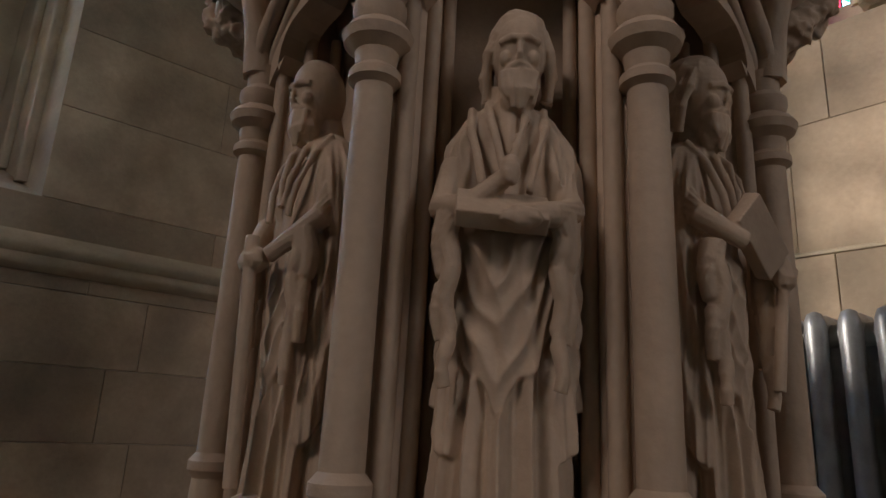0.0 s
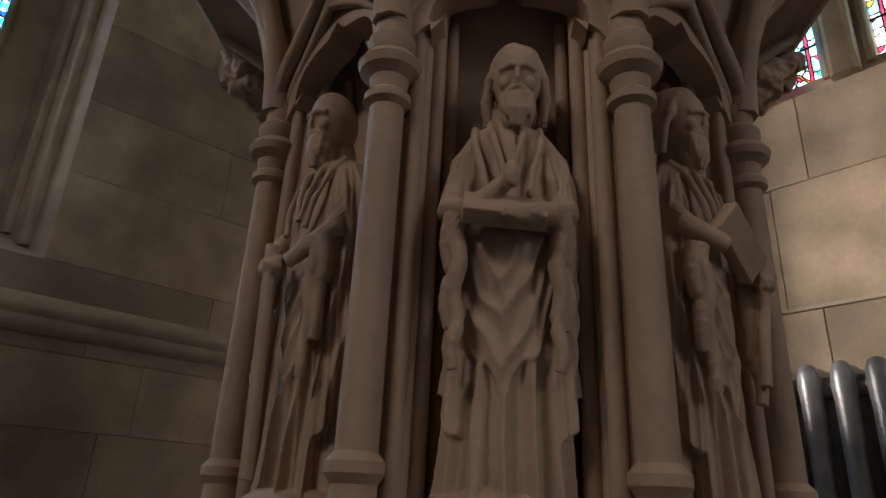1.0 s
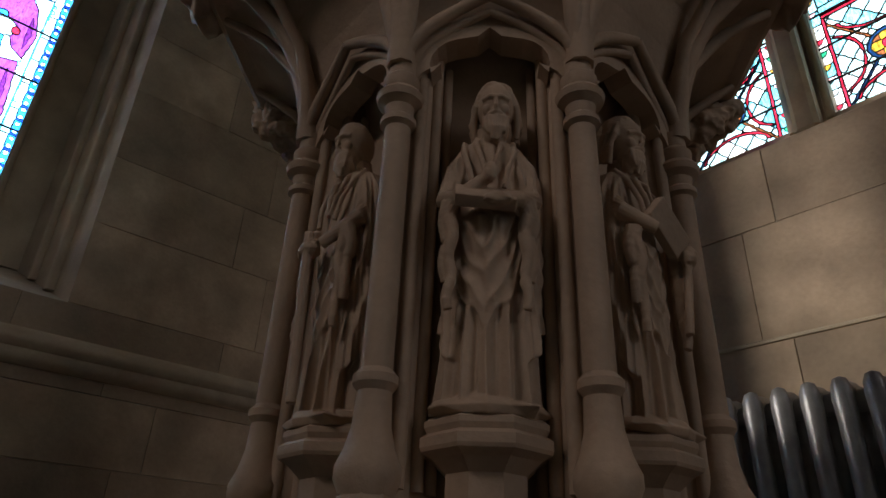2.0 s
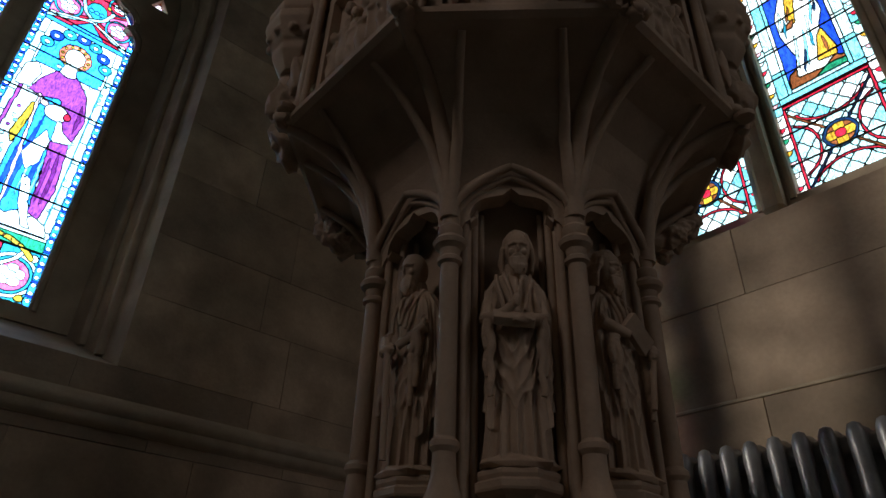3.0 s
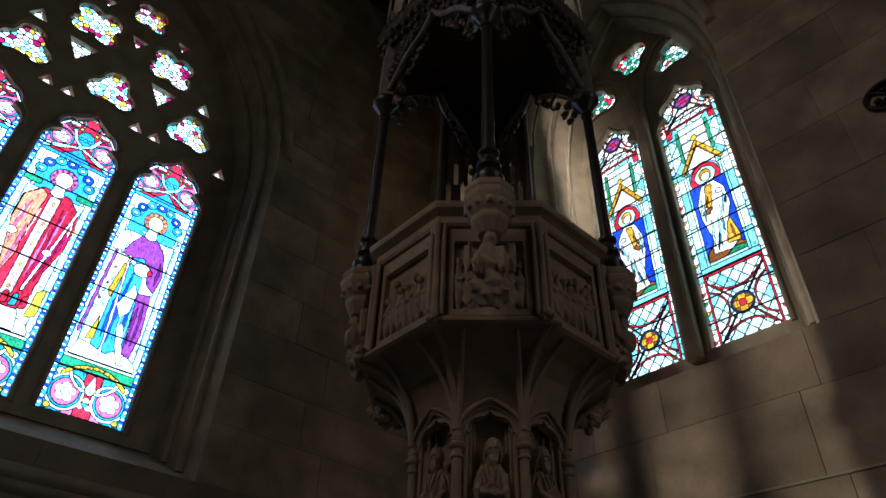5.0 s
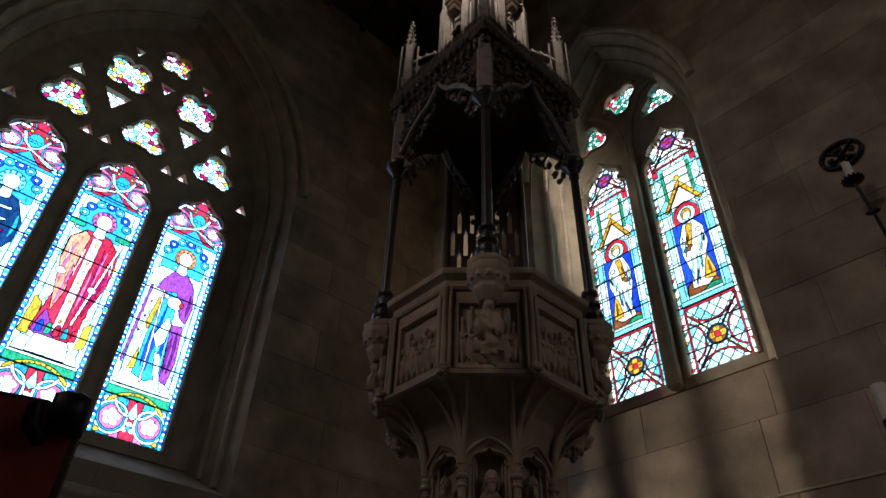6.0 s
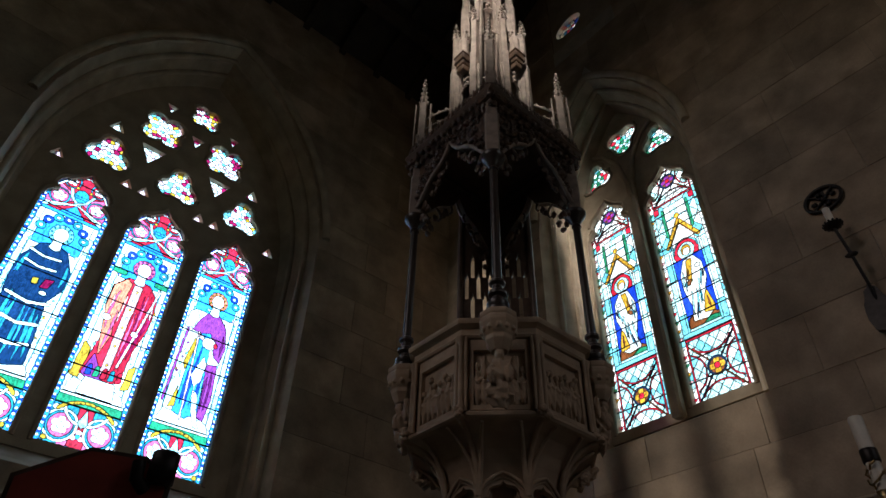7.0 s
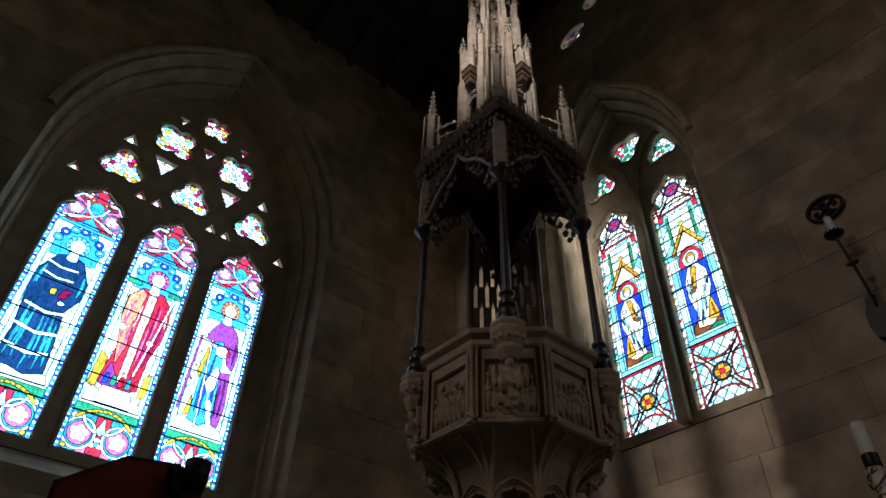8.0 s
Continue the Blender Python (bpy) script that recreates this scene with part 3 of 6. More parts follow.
    g.poly([(m * x, at(f)) for x, f in ((-0.12, 0.43), (-0.08, 0.44), (-0.02, 0.45), (-0.04, 0.425))], "brown")
    for x0, f0, x1, f1, tone in ((-0.05, 0.42, -0.07, 0.30, "pale"), (0.0, 0.42, -0.02, 0.29, "aqua"), (0.04, 0.46, 0.02, 0.33, "pale"), (0.09, 0.49, 0.06, 0.40, "aqua"), (-0.09, 0.50, -0.10, 0.42, "pale"), (-0.02, 0.36, -0.05, 0.285, "navy"), (0.07, 0.37, 0.10, 0.30, "brown"), (-0.03, 0.50, -0.06, 0.44, "brown"), (0.03, 0.40, 0.035, 0.34, "teal"), (-0.075, 0.47, -0.085, 0.40, "teal"), (0.10, 0.47, 0.10, 0.43, "navy")):
        g.fold([(m * (x0 + (x1 - x0) * q / 6 + 0.006 * math.sin(q)), at(f0 + (f1 - f0) * q / 6)) for q in range(7)], 0.016, tone)
    g.disc(0, hv + 0.004, 0.050, 0.062, "gold")
    g.disc(0, hv - 0.012, 0.036, 0.046, "white", True)
    g.disc(m * 0.07, at(0.492), 0.030, 0.024, "white")
    # gable
    for s in (-1, 1):
        g.stroke([(s * 0.172, at(0.615)), (0, at(0.722))], 0.034, "gold")
        g.stroke([(s * 0.150, at(0.612)), (0, at(0.703))], 0.010, "brown", True)
        for q in (0.3, 0.6):
            g.disc(s * 0.172 * (1 - q), at(0.615 + 0.107 * q) + 0.004, 0.009, 0.009, "brown", True)
    g.disc(0, at(0.742), 0.026, 0.034, "gold")
    return g


def north_light(half, b, a, kind, rng):
    """Scrolled roundels at the foot, a robed shape with a nimbus, crossing bands and flowers in the head; beaded blue border."""
    h = a - b
    at = lambda f: b + f * h
    edge = half - 0.036
    g = Cartoon(-half - 0.012, half + 0.012, b - 0.016, a + 0.012)
    g.rect(-1, 1, b - 1, a + 1, "sky")
    g.rect(-edge, edge, b + 0.022, a + 1, "white")
    # foot: two roundels on a red ground, white scrolls
    foot, top = b + 0.022, at(0.135)
    g.rect(-edge, edge, foot, top, "teal")
    g.rect(-0.13, 0.13, foot, at(0.10), "pink")
    g.rect(-0.06, 0.06, foot, top, "red")
    for s in (-1, 1):
        cx, cz = s * 0.150, at(0.066)
        g.disc(cx, cz, 0.128, 0.135, "white")
        g.disc(cx, cz, 0.108, 0.115, "teal")
        g.disc(cx, cz, 0.090, 0.096, "pink")
        g.flower(cx, cz, 0.074, 5, "white", "white", 0.3)
        g.disc(s * 0.225, at(0.118), 0.026, 0.026, "white")
        g.disc(s * 0.228, b + 0.045, 0.022, 0.022, "gold")
        g.stroke(arc(s * 0.02, at(0.145), 0.15, 0.16, 270 - s * 10, 270 + s * 80), 0.020, "white")
    g.flower(0, at(0.045), 0.055, 3, "rose", "sky", radians(90))
    g.poly([(-0.04, at(0.085)), (0.0, at(0.135)), (0.04, at(0.085)), (0.0, at(0.070))], "pale")
    # green ground and banner
    g.rect(-edge, edge, at(0.135), at(0.165), "green")
    g.stroke(arc(0, at(0.055), 0.27, 0.245, 38, 142), 0.028, "gold")
    for q in range(9):
        x = -0.16 + 0.04 * q
        g.rect(x, x + 0.012, at(0.055) + 0.245 * math.sqrt(1 - (x / 0.27) ** 2) - 0.010, at(0.055) + 0.245 * math.sqrt(1 - (x / 0.27) ** 2) + 0.008, "brown", True)
    # field behind the robed shape
    g.rect(-edge, edge, at(0.172), at(0.80), "white")
    for s in (-1, 1):
        u = sorted((s * (edge - 0.045), s * edge))
        for n in range(9):
            g.rect(u[0], u[1], at(0.19 + 0.068 * n), at(0.258 + 0.068 * n), ("white", "pale", "white")[n % 3])
    hv = at(0.705)
    g.poly(arc(0, at(0.70), 0.20, 0.20, 0, 180) + [(-0.20, at(0.64)), (0.20, at(0.64))], "sky")
    for q in range(7):
        x, z = 0.185 * math.cos(radians(10 + 26.6 * q)), at(0.70) + 0.190 * math.sin(radians(10 + 26.6 * q))
        g.disc(x, z, 0.042, 0.042, "blue" if q % 2 else "teal")
        g.disc(x, z, 0.017, 0.017, "white", True)
    for q in range(70):
        x, f = rng.uniform(-edge + 0.02, edge - 0.02), rng.uniform(0.20, 0.66)
        g.disc(x, at(f), rng.uniform(0.008, 0.015), rng.uniform(0.010, 0.022), rng.choice(("pale", "rose", "gold", "pale", "aqua")), True)
    for s in (-1, 1):
        g.stroke([(s * (edge - 0.045), at(0.19)), (s * (edge - 0.045), at(0.64))], 0.009, "teal", True)
    P = lambda rows: [(x, at(f)) for x, f in rows]

    def folds(rows, width, tone):
        for x0, f0, x1, f1, bow in rows:
            g.fold([(x0 + (x1 - x0) * q / 8 + bow * math.sin(math.pi * q / 8), at(f0 + (f1 - f0) * q / 8)) for q in range(9)], width, tone)
    g.poly(P([(-0.24, 0.175), (0.24, 0.175), (0.21, 0.205), (0.10, 0.225), (-0.05, 0.215), (-0.2, 0.225)]), "white")
    if kind == 0:
        body = [(-0.19, 0.20), (-0.17, 0.34), (-0.215, 0.50), (-0.20, 0.575), (-0.11, 0.645), (0.0, 0.665), (0.11, 0.645), (0.205, 0.57), (0.205, 0.50), (0.13, 0.44), (0.17, 0.30), (0.185, 0.21), (0.05, 0.19), (-0.08, 0.205)]
        g.poly(P(body), "navy")
        folds([(-0.10, 0.42, -0.115, 0.24, 0.0), (0.04, 0.42, 0.045, 0.22, 0.0), (-0.18, 0.56, -0.19, 0.50, 0.0)], 0.016, "sky")
        folds([(-0.13, 0.46, -0.15, 0.22, 0.01), (-0.07, 0.44, -0.08, 0.22, -0.015), (0.0, 0.42, 0.0, 0.20, 0.01), (0.07, 0.44, 0.09, 0.21, 0.01), (0.12, 0.40, 0.15, 0.22, -0.01), (-0.15, 0.60, -0.17, 0.50, -0.01), (0.16, 0.60, 0.16, 0.50, 0.01)], 0.030, "teal")
        for f in (0.27, 0.345, 0.425):
            g.stroke(P([(-0.17, f + 0.006), (0.0, f - 0.008), (0.15, f + 0.006)]), 0.030, "white")
        for f in (0.56, 0.605):
            g.stroke(P([(-0.16, f + 0.006), (-0.04, f - 0.006), (0.09, f)]), 0.026, "white")
        g.poly(P([(0.03, 0.48), (0.09, 0.485), (0.12, 0.525), (0.05, 0.52)]), "crimson")
        g.poly(P([(-0.04, 0.485), (0.01, 0.49), (0.0, 0.515), (-0.045, 0.51)]), "gold")
        g.disc(0.075, 0.0 + at(0.465), 0.03, 0.022, "white")
        halo = ("aqua", "teal")
    elif kind == 1:
        g.poly(P([(-0.245, 0.23), (-0.17, 0.23), (-0.16, 0.34), (-0.23, 0.36)]), "gold")
        g.poly(P([(0.17, 0.23), (0.235, 0.24), (0.235, 0.33), (0.18, 0.31)]), "gold")
        g.poly(P([(-0.18, 0.245), (-0.13, 0.40), (-0.20, 0.52), (-0.20, 0.60), (-0.10, 0.65), (0.10, 0.65), (0.205, 0.60), (0.215, 0.48), (0.16, 0.38), (0.14, 0.25), (0.0, 0.225)]), "red")
        g.poly(P([(-0.19, 0.51), (-0.19, 0.60), (-0.10, 0.645), (-0.05, 0.63), (-0.07, 0.50), (-0.06, 0.40), (-0.10, 0.32), (-0.13, 0.38)]), "coral")
        g.poly(P([(-0.17, 0.25), (-0.12, 0.33), (-0.03, 0.27), (0.04, 0.22), (-0.05, 0.215)]), "purple")
        g.poly(P([(-0.035, 0.26), (0.035, 0.28), (0.045, 0.63), (-0.03, 0.63)]), "rose")
        folds([(0.09, 0.60, 0.07, 0.30, 0.02), (0.15, 0.57, 0.12, 0.33, 0.02), (0.19, 0.56, 0.17, 0.44, 0.01)], 0.030, "crimson")
        folds([(-0.12, 0.60, -0.13, 0.42, -0.02), (-0.085, 0.52, -0.10, 0.34, 0.01)], 0.026, "pink")
        folds([(0.12, 0.62, 0.10, 0.42, 0.0), (0.06, 0.54, 0.05, 0.32, 0.01)], 0.02, "pink")
        folds([(-0.16, 0.58, -0.16, 0.50, 0.01), (0.17, 0.60, 0.19, 0.50, 0.01), (-0.05, 0.60, -0.06, 0.44, 0.0)], 0.014, "rose")
        for q in range(9):
            g.disc(0.004 + 0.001 * q, at(0.30 + 0.038 * q), 0.012, 0.016, "white" if q % 2 else "gold", True)
        for q in range(5):
            g.poly(P([(-0.14 + 0.062 * q, 0.245), (-0.09 + 0.062 * q, 0.25), (-0.10 + 0.062 * q, 0.29), (-0.13 + 0.062 * q, 0.285)]), ("blue", "green", "red", "teal", "red")[q])
        g.poly(P([(-0.15, 0.18), (0.15, 0.18), (0.12, 0.24), (-0.12, 0.242)]), "white")
        g.stroke(P([(0.20, 0.64), (0.13, 0.44), (0.08, 0.30)]), 0.018, "white")
        g.disc(-0.15, at(0.47), 0.04, 0.03, "white")
        g.disc(0.12, at(0.44), 0.032, 0.026, "white")
        g.rect(-0.25, -0.13, at(0.655), at(0.672), "green")
        g.rect(0.13, 0.25, at(0.655), at(0.672), "green")
        halo = ("pink", "purple")
    else:
        g.poly(P([(-0.12, 0.22), (-0.11, 0.40), (-0.06, 0.56), (0.03, 0.57), (0.06, 0.45), (0.10, 0.24), (0.0, 0.205)]), "sky")
        folds([(-0.045, 0.44, -0.055, 0.23, 0.005), (0.005, 0.46, 0.01, 0.23, 0.0), (0.065, 0.40, 0.075, 0.25, 0.0)], 0.014, "aqua")
        folds([(-0.07, 0.46, -0.08, 0.24, 0.005), (-0.02, 0.50, -0.03, 0.22, -0.01), (0.03, 0.46, 0.04, 0.23, 0.01)], 0.032, "blue")
        g.poly(P([(-0.16, 0.55), (-0.12, 0.60), (-0.06, 0.64), (0.06, 0.645), (0.15, 0.60), (0.195, 0.52), (0.17, 0.45), (0.10, 0.47), (0.02, 0.56), (-0.08, 0.545)]), "purple")
        g.poly(P([(0.06, 0.43), (0.16, 0.44), (0.19, 0.30), (0.165, 0.215), (0.10, 0.225), (0.09, 0.32)]), "purple")
        folds([(0.13, 0.42, 0.14, 0.24, 0.01), (0.10, 0.40, 0.11, 0.25, 0.0), (0.14, 0.58, 0.15, 0.47, 0.01)], 0.024, "plum")
        g.poly(P([(-0.05, 0.37), (0.02, 0.46), (0.06, 0.43), (0.05, 0.36), (0.0, 0.33)]), "white")
        g.poly(P([(0.0, 0.32), (0.05, 0.31), (0.12, 0.20), (0.15, 0.185), (0.10, 0.185), (0.04, 0.24)]), "white")
        g.poly(P([(-0.15, 0.41), (-0.11, 0.52), (-0.08, 0.52), (-0.10, 0.42), (-0.12, 0.38)]), "gold")
        g.disc(0.03, at(0.515), 0.068, 0.060, "white")
        g.disc(0.095, at(0.515), 0.022, 0.028, "red")
        g.disc(-0.05, at(0.53), 0.024, 0.024, "rose")
        g.poly(P([(-0.24, 0.55), (-0.16, 0.56), (-0.13, 0.61), (-0.17, 0.64), (-0.23, 0.62)]), "white")
        g.stroke(P([(-0.20, 0.55), (-0.22, 0.36), (-0.23, 0.25)]), 0.020, "purple")
        g.stroke(P([(-0.09, 0.55), (-0.06, 0.36), (-0.04, 0.20)]), 0.016, "rose")
        g.poly(P([(-0.17, 0.23), (-0.13, 0.32), (-0.11, 0.24)]), "gold")
        for q in range(6):
            g.disc(0.02 + 0.02 * q, at(0.31 - 0.019 * q), 0.008, 0.008, "blue", True)
            g.disc(-0.19 + 0.006 * q, at(0.34 + 0.03 * q), 0.014, 0.014, "purple" if q % 2 else "pale", True)
        halo = ("coral", "gold")
    g.disc(0, hv, 0.098, 0.104, halo[0])
    for q in range(12):
        g.disc(0.080 * math.cos(q * math.pi / 6), hv + 0.086 * math.sin(q * math.pi / 6), 0.012, 0.012, halo[1], True)
    g.disc(0, hv - 0.005, 0.060, 0.074, "white")
    g.poly(P([(-0.035, 0.672), (0.035, 0.672), (0.05, 0.640), (0.0, 0.632), (-0.05, 0.640)]), "white")
    # head of the light: crossing bands, flowers on pink, a blue diamond
    g.rect(-edge, edge, at(0.785), at(0.800), "sky")
    g.rect(-edge, edge, at(0.800), a + 0.02, "red")
    for s in (-1, 1):
        g.poly([(s * 0.26, at(0.81)), (s * 0.26, at(0.93)), (s * 0.10, at(0.90)), (s * 0.04, at(0.86))], "pink")
        for q in range(5):
            g.disc(s * (0.03 + 0.045 * q), at(0.985 - 0.016 * q), 0.018, 0.018, "sky" if q % 2 else "aqua")
    for s in (-1, 1):
        g.poly([(s * 0.0, at(0.845)), (s * 0.11, at(0.80)), (s * -0.11, at(0.80))], "sky")
        for f, r in ((0.862, 0.060), (0.945, 0.048)):
            x = s * (0.165 if f < 0.9 else 0.12)
            g.stroke(arc(x, at(f), r + 0.022, r + 0.024, 0, 360, 20), 0.014, "teal")
            g.flower(x, at(f), r, 5, "white", "rose", 0.4)
        g.disc(s * 0.225, at(0.815), 0.020, 0.020, "white")
        g.disc(s * 0.06, at(0.925), 0.015, 0.015, "gold")
    g.poly([(-0.072, at(0.885)), (0, at(0.845)), (0.072, at(0.885)), (0.05, at(0.915)), (0, at(0.925)), (-0.05, at(0.915))], "teal")
    for q in (-1, 0, 1):
        g.disc(0.035 * q, at(0.888), 0.015, 0.020, "sky", True)
    for s in (-1, 1):
        g.stroke([(s * -0.26, at(0.800)), (s * -0.09, at(0.832)), (s * 0.06, at(0.872)), (s * 0.10, at(0.912))], 0.024, "pale")
        g.stroke([(s * -0.20, at(0.82)), (s * 0.0, at(0.850))], 0.016, "white", True)
        g.stroke([(s * 0.25, at(0.905)), (s * 0.10, at(0.985)), (0, a)], 0.030, "blue")
        g.stroke([(s * 0.25, at(0.89)), (s * 0.11, at(0.97)), (0, at(0.985))], 0.014, "white", True)
    # beaded border over all
    border = (np.abs(g.U) >= edge) | (g.V <= b + 0.022)
    g.fill(border, "sky")
    n = round((a - b) / 0.048)
    for q in range(n + 1):
        v = b + (a - b) * q / n
        for s in (-1, 1):
            g.disc(s * (half - 0.017), v, 0.013, 0.015, "white", True)
            if q % 2:
                g.rect(*sorted((s * edge, s * (half + 0.02))), v + 0.018, v + 0.032, "blue", True)
    for q in range(12):
        g.disc(-0.26 + 0.047 * q, b + 0.006, 0.014, 0.012, "white" if q % 2 else "pale", True)
    return g


rng = random.Random(4)
rect = lambda u0, u1, v0, v1: [(u0, v0), (u1, v0), (u1, v1), (u0, v1)]


def small_glass(win, put, d, loop, colours, rng, gap):
    """Glass for a foiled or three-cornered opening of the tracery."""
    u0, u1 = min(p[0] for p in loop) - 0.01, max(p[0] for p in loop) + 0.01
    v0, v1 = min(p[1] for p in loop) - 0.01, max(p[1] for p in loop) + 0.01
    cx, cy = (u0 + u1) / 2, (v0 + v1) / 2
    s = [(cx, cy, colours[0])]
    if u1 - u0 > 0.2:
        ring_of(s, cx, cy, gap * 1.1, 6, (colours[1], colours[2]))
    for _ in range(300):
        u, v = rng.uniform(u0, u1), rng.uniform(v0, v1)
        if free_from(s, u, v, gap):
            s.append((u, v, rng.choice(colours)))
    glaze(win, put, d, voronoi_panel(s, rect(u0, u1, v0, v1)), (u0, u1), 0.0025)


# north window
window_1 = thing("window_1", "tall three-light stained glass window with dark stone tracery", "window", kind="structure")
window_reveal(window_1, north, N_FACE, N_GLASS, 0.55, NC)
lights = [cusped_light(c, 0.29, 2.46, 4.50, 4.95) for c in (-1.75, -1.0, -0.25)]
foils = [foil(c, 5.29, 0.175, 3, radians(90)) for c in (-1.72, -1.0, -0.28)]
foils += [foil(c, 5.93, 0.20, 4, radians(45)) for c in (-1.36, -0.64)] + [foil(-1.0, 6.41, 0.15, 4, radians(45))]
wedge = lambda cx, cy, r, t=-90: [(cx + r * math.cos(radians(t + 120 * k)), cy + r * math.sin(radians(t + 120 * k))) for k in range(3)]
wedges = [wedge(-1.37, 5.55, 0.15), wedge(-0.63, 5.55, 0.15), wedge(-1.0, 6.01, 0.09), wedge(-1.76, 5.65, 0.09, 90), wedge(-0.24, 5.65, 0.09, 90)]
wedges += [wedge(c, 5.03, 0.072, 90) for c in (-1.46, -1.29, -0.71, -0.54)] + [wedge(-2.10, 5.01, 0.075, 90), wedge(0.10, 5.01, 0.075, 90), wedge(-1.37, 6.29, 0.072), wedge(-0.63, 6.29, 0.072)]
loop_out = shifted(N_GLASS, NC, 0.015)


def head_rolls(win, put, d, loops, skip_foot=True):
    """A roll round each light and foil, standing proud of the tracery."""
    for loop in loops:
        cx, cy = sum(p[0] for p in loop) / len(loop), sum(p[1] for p in loop) / len(loop)
        pts = [(u + (0.022 if u > cx else -0.022), v + (0.02 if v > cy else -0.02)) for u, v in loop]
        bm = bmesh.new()
        tube(bm, [put(u, v, d) for u, v in (pts if skip_foot else pts + pts[:1])], 0.020, 6)
        part("roll_moulding", bm, DRESSED, win)


head_rolls(window_1, north, 0.50, lights)
head_rolls(window_1, north, 0.50, foils, False)
slab("tracery", loop_out, lights + foils + wedges, 0.50, 0.565, north, DRESSED, window_1, "dark sandstone window tracery and mullions")
for kind, c in enumerate((-1.75, -1.0, -0.25)):
    lead_up(window_1, north, 0.547, c, north_light(0.29, 2.46, 4.95, kind, rng), [2.46 + 0.335 * i for i in range(1, 8)], "stained glass light with a robed shape", shade=kind == 2)
for f in foils:
    small_glass(window_1, north, 0.547, f, ("aqua", "white", "rose", "white", "white", "crimson", "white", "gold"), rng, 0.034)
for f in wedges:
    small_glass(window_1, north, 0.547, f, ("rose", "coral", "white") if f[0][1] < 5.3 else ("white", "rose", "white", "crimson"), rng, 0.045)

# east window
window_2 = thing("window_2", "two-light stained glass window with pale stone mullion", "window", kind="structure")
window_reveal(window_2, east, E_FACE, E_GLASS, 0.56, EC)
lights = [cusped_light(c, 0.272, 3.02, 5.22, 5.68) for c in (1.02, 0.265)]
foils = [foil(EC, 6.42, 0.17, 3, radians(-90)), foil(0.22, 6.08, 0.16, 3, radians(90)), foil(1.06, 6.08, 0.16, 3, radians(90))]
head_rolls(window_2, east, 0.50, lights)
head_rolls(window_2, east, 0.50, foils, False)
for side in (-1, 1):
    bm = bmesh.new()
    tube(bm, [east(EC + side * u, v, 0.485) for u, v in ((0.02, 5.35), (0.03, 5.7), (0.10, 6.05), (0.26, 6.32), (0.40, 6.40))], 0.028, 8)
    part("tracery_bar", bm, DRESSED, window_2)
slab("tracery", shifted(E_GLASS, EC, 0.015), lights + foils, 0.50, 0.575, east, DRESSED, window_2, "pale sandstone window tracery and mullion")
bm = bmesh.new()
chamfer_box(bm, 2.66, EC - 0.055, 2.92, 2.76, EC + 0.055, 5.45, 0.02)
part("mullion", bm, DRESSED, window_2, smooth=False)
for mirror, c in ((False, 1.02), (True, 0.265)):
    lead_up(window_2, east, 0.555, c, east_light(0.272, 3.02, 5.68, mirror, rng), [3.02 + 0.205 * i for i in range(1, 12)], "stained glass light with a robed shape under a gable", 0.0038)
for f in foils:
    small_glass(window_2, east, 0.555, f, ("white", "pale", "green", "white", "red", "white", "aqua"), rng, 0.036)

# gable window, high in the east wall
window_3 = thing("window_3", "small high gable window with stained glass foils", "window", kind="structure")
foils = [[(0.78 + 0.21 * math.cos(a) - 0.04 * math.sin(a), 8.50 + 0.16 * math.sin(a)) for a in (2 * math.pi * i / 18 for i in range(18))],
         [(0.36 + 0.17 * math.cos(a), 8.90 + 0.15 * math.sin(a)) for a in (2 * math.pi * i / 18 for i in range(18))]]
slab("tracery", rect(0.09, 1.07, 8.12, 10.6), foils, 0.03, 0.16, east, DRESSED, window_3)
for f in foils:
    small_glass(window_3, east, 0.10, f, ("blue", "red", "white", "sky", "rose", "white"), rng, 0.045)

for name, loop, side, put in (("backdrop", rect(-2.15, 2.6, 0.5, 13.0), "north", north), ("backdrop", rect(-1.2, 2.5, 1.5, 13.5), "east", east)):
    bm = bmesh.new()
    skin(bm, [[bm.verts.new(put(u, v, d)) for u, v in loop] for d in ((2.3, 2.35) if side == "north" else (1.2, 1.25))])
    tagged(part(name, bm, SKYGLOW[side], smooth=False), "bright overcast sky outside the stained glass", "sky", kind="structure")

# unseen west and south walls, openings added for the fill lamps; floor and roof
wall_west = thing("wall_west", "plain unseen stone wall, pierced to let added fill light in", "wall", kind="structure")
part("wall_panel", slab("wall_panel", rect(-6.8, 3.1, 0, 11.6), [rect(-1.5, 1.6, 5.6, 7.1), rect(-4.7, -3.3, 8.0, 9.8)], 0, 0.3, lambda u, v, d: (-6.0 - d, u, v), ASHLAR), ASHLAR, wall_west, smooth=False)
wall_south = thing("wall_south", "plain unseen stone wall, pierced to let added fill light in", "wall", kind="structure")
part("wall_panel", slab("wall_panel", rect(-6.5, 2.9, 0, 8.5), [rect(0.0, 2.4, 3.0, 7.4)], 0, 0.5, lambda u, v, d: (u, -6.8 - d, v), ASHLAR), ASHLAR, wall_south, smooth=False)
floor = thing("floor", "worn grey stone flags", "floor", kind="structure")
bm = bmesh.new()
box(bm, -6.5, -7.3, -0.2, 2.9, 3.7, -0.012)
part("floor_bed", bm, MORTAR, floor, smooth=False)
ceiling = thing("ceiling", "dark boarded timber roof with rafters", "ceiling", kind="structure")
bm = bmesh.new()
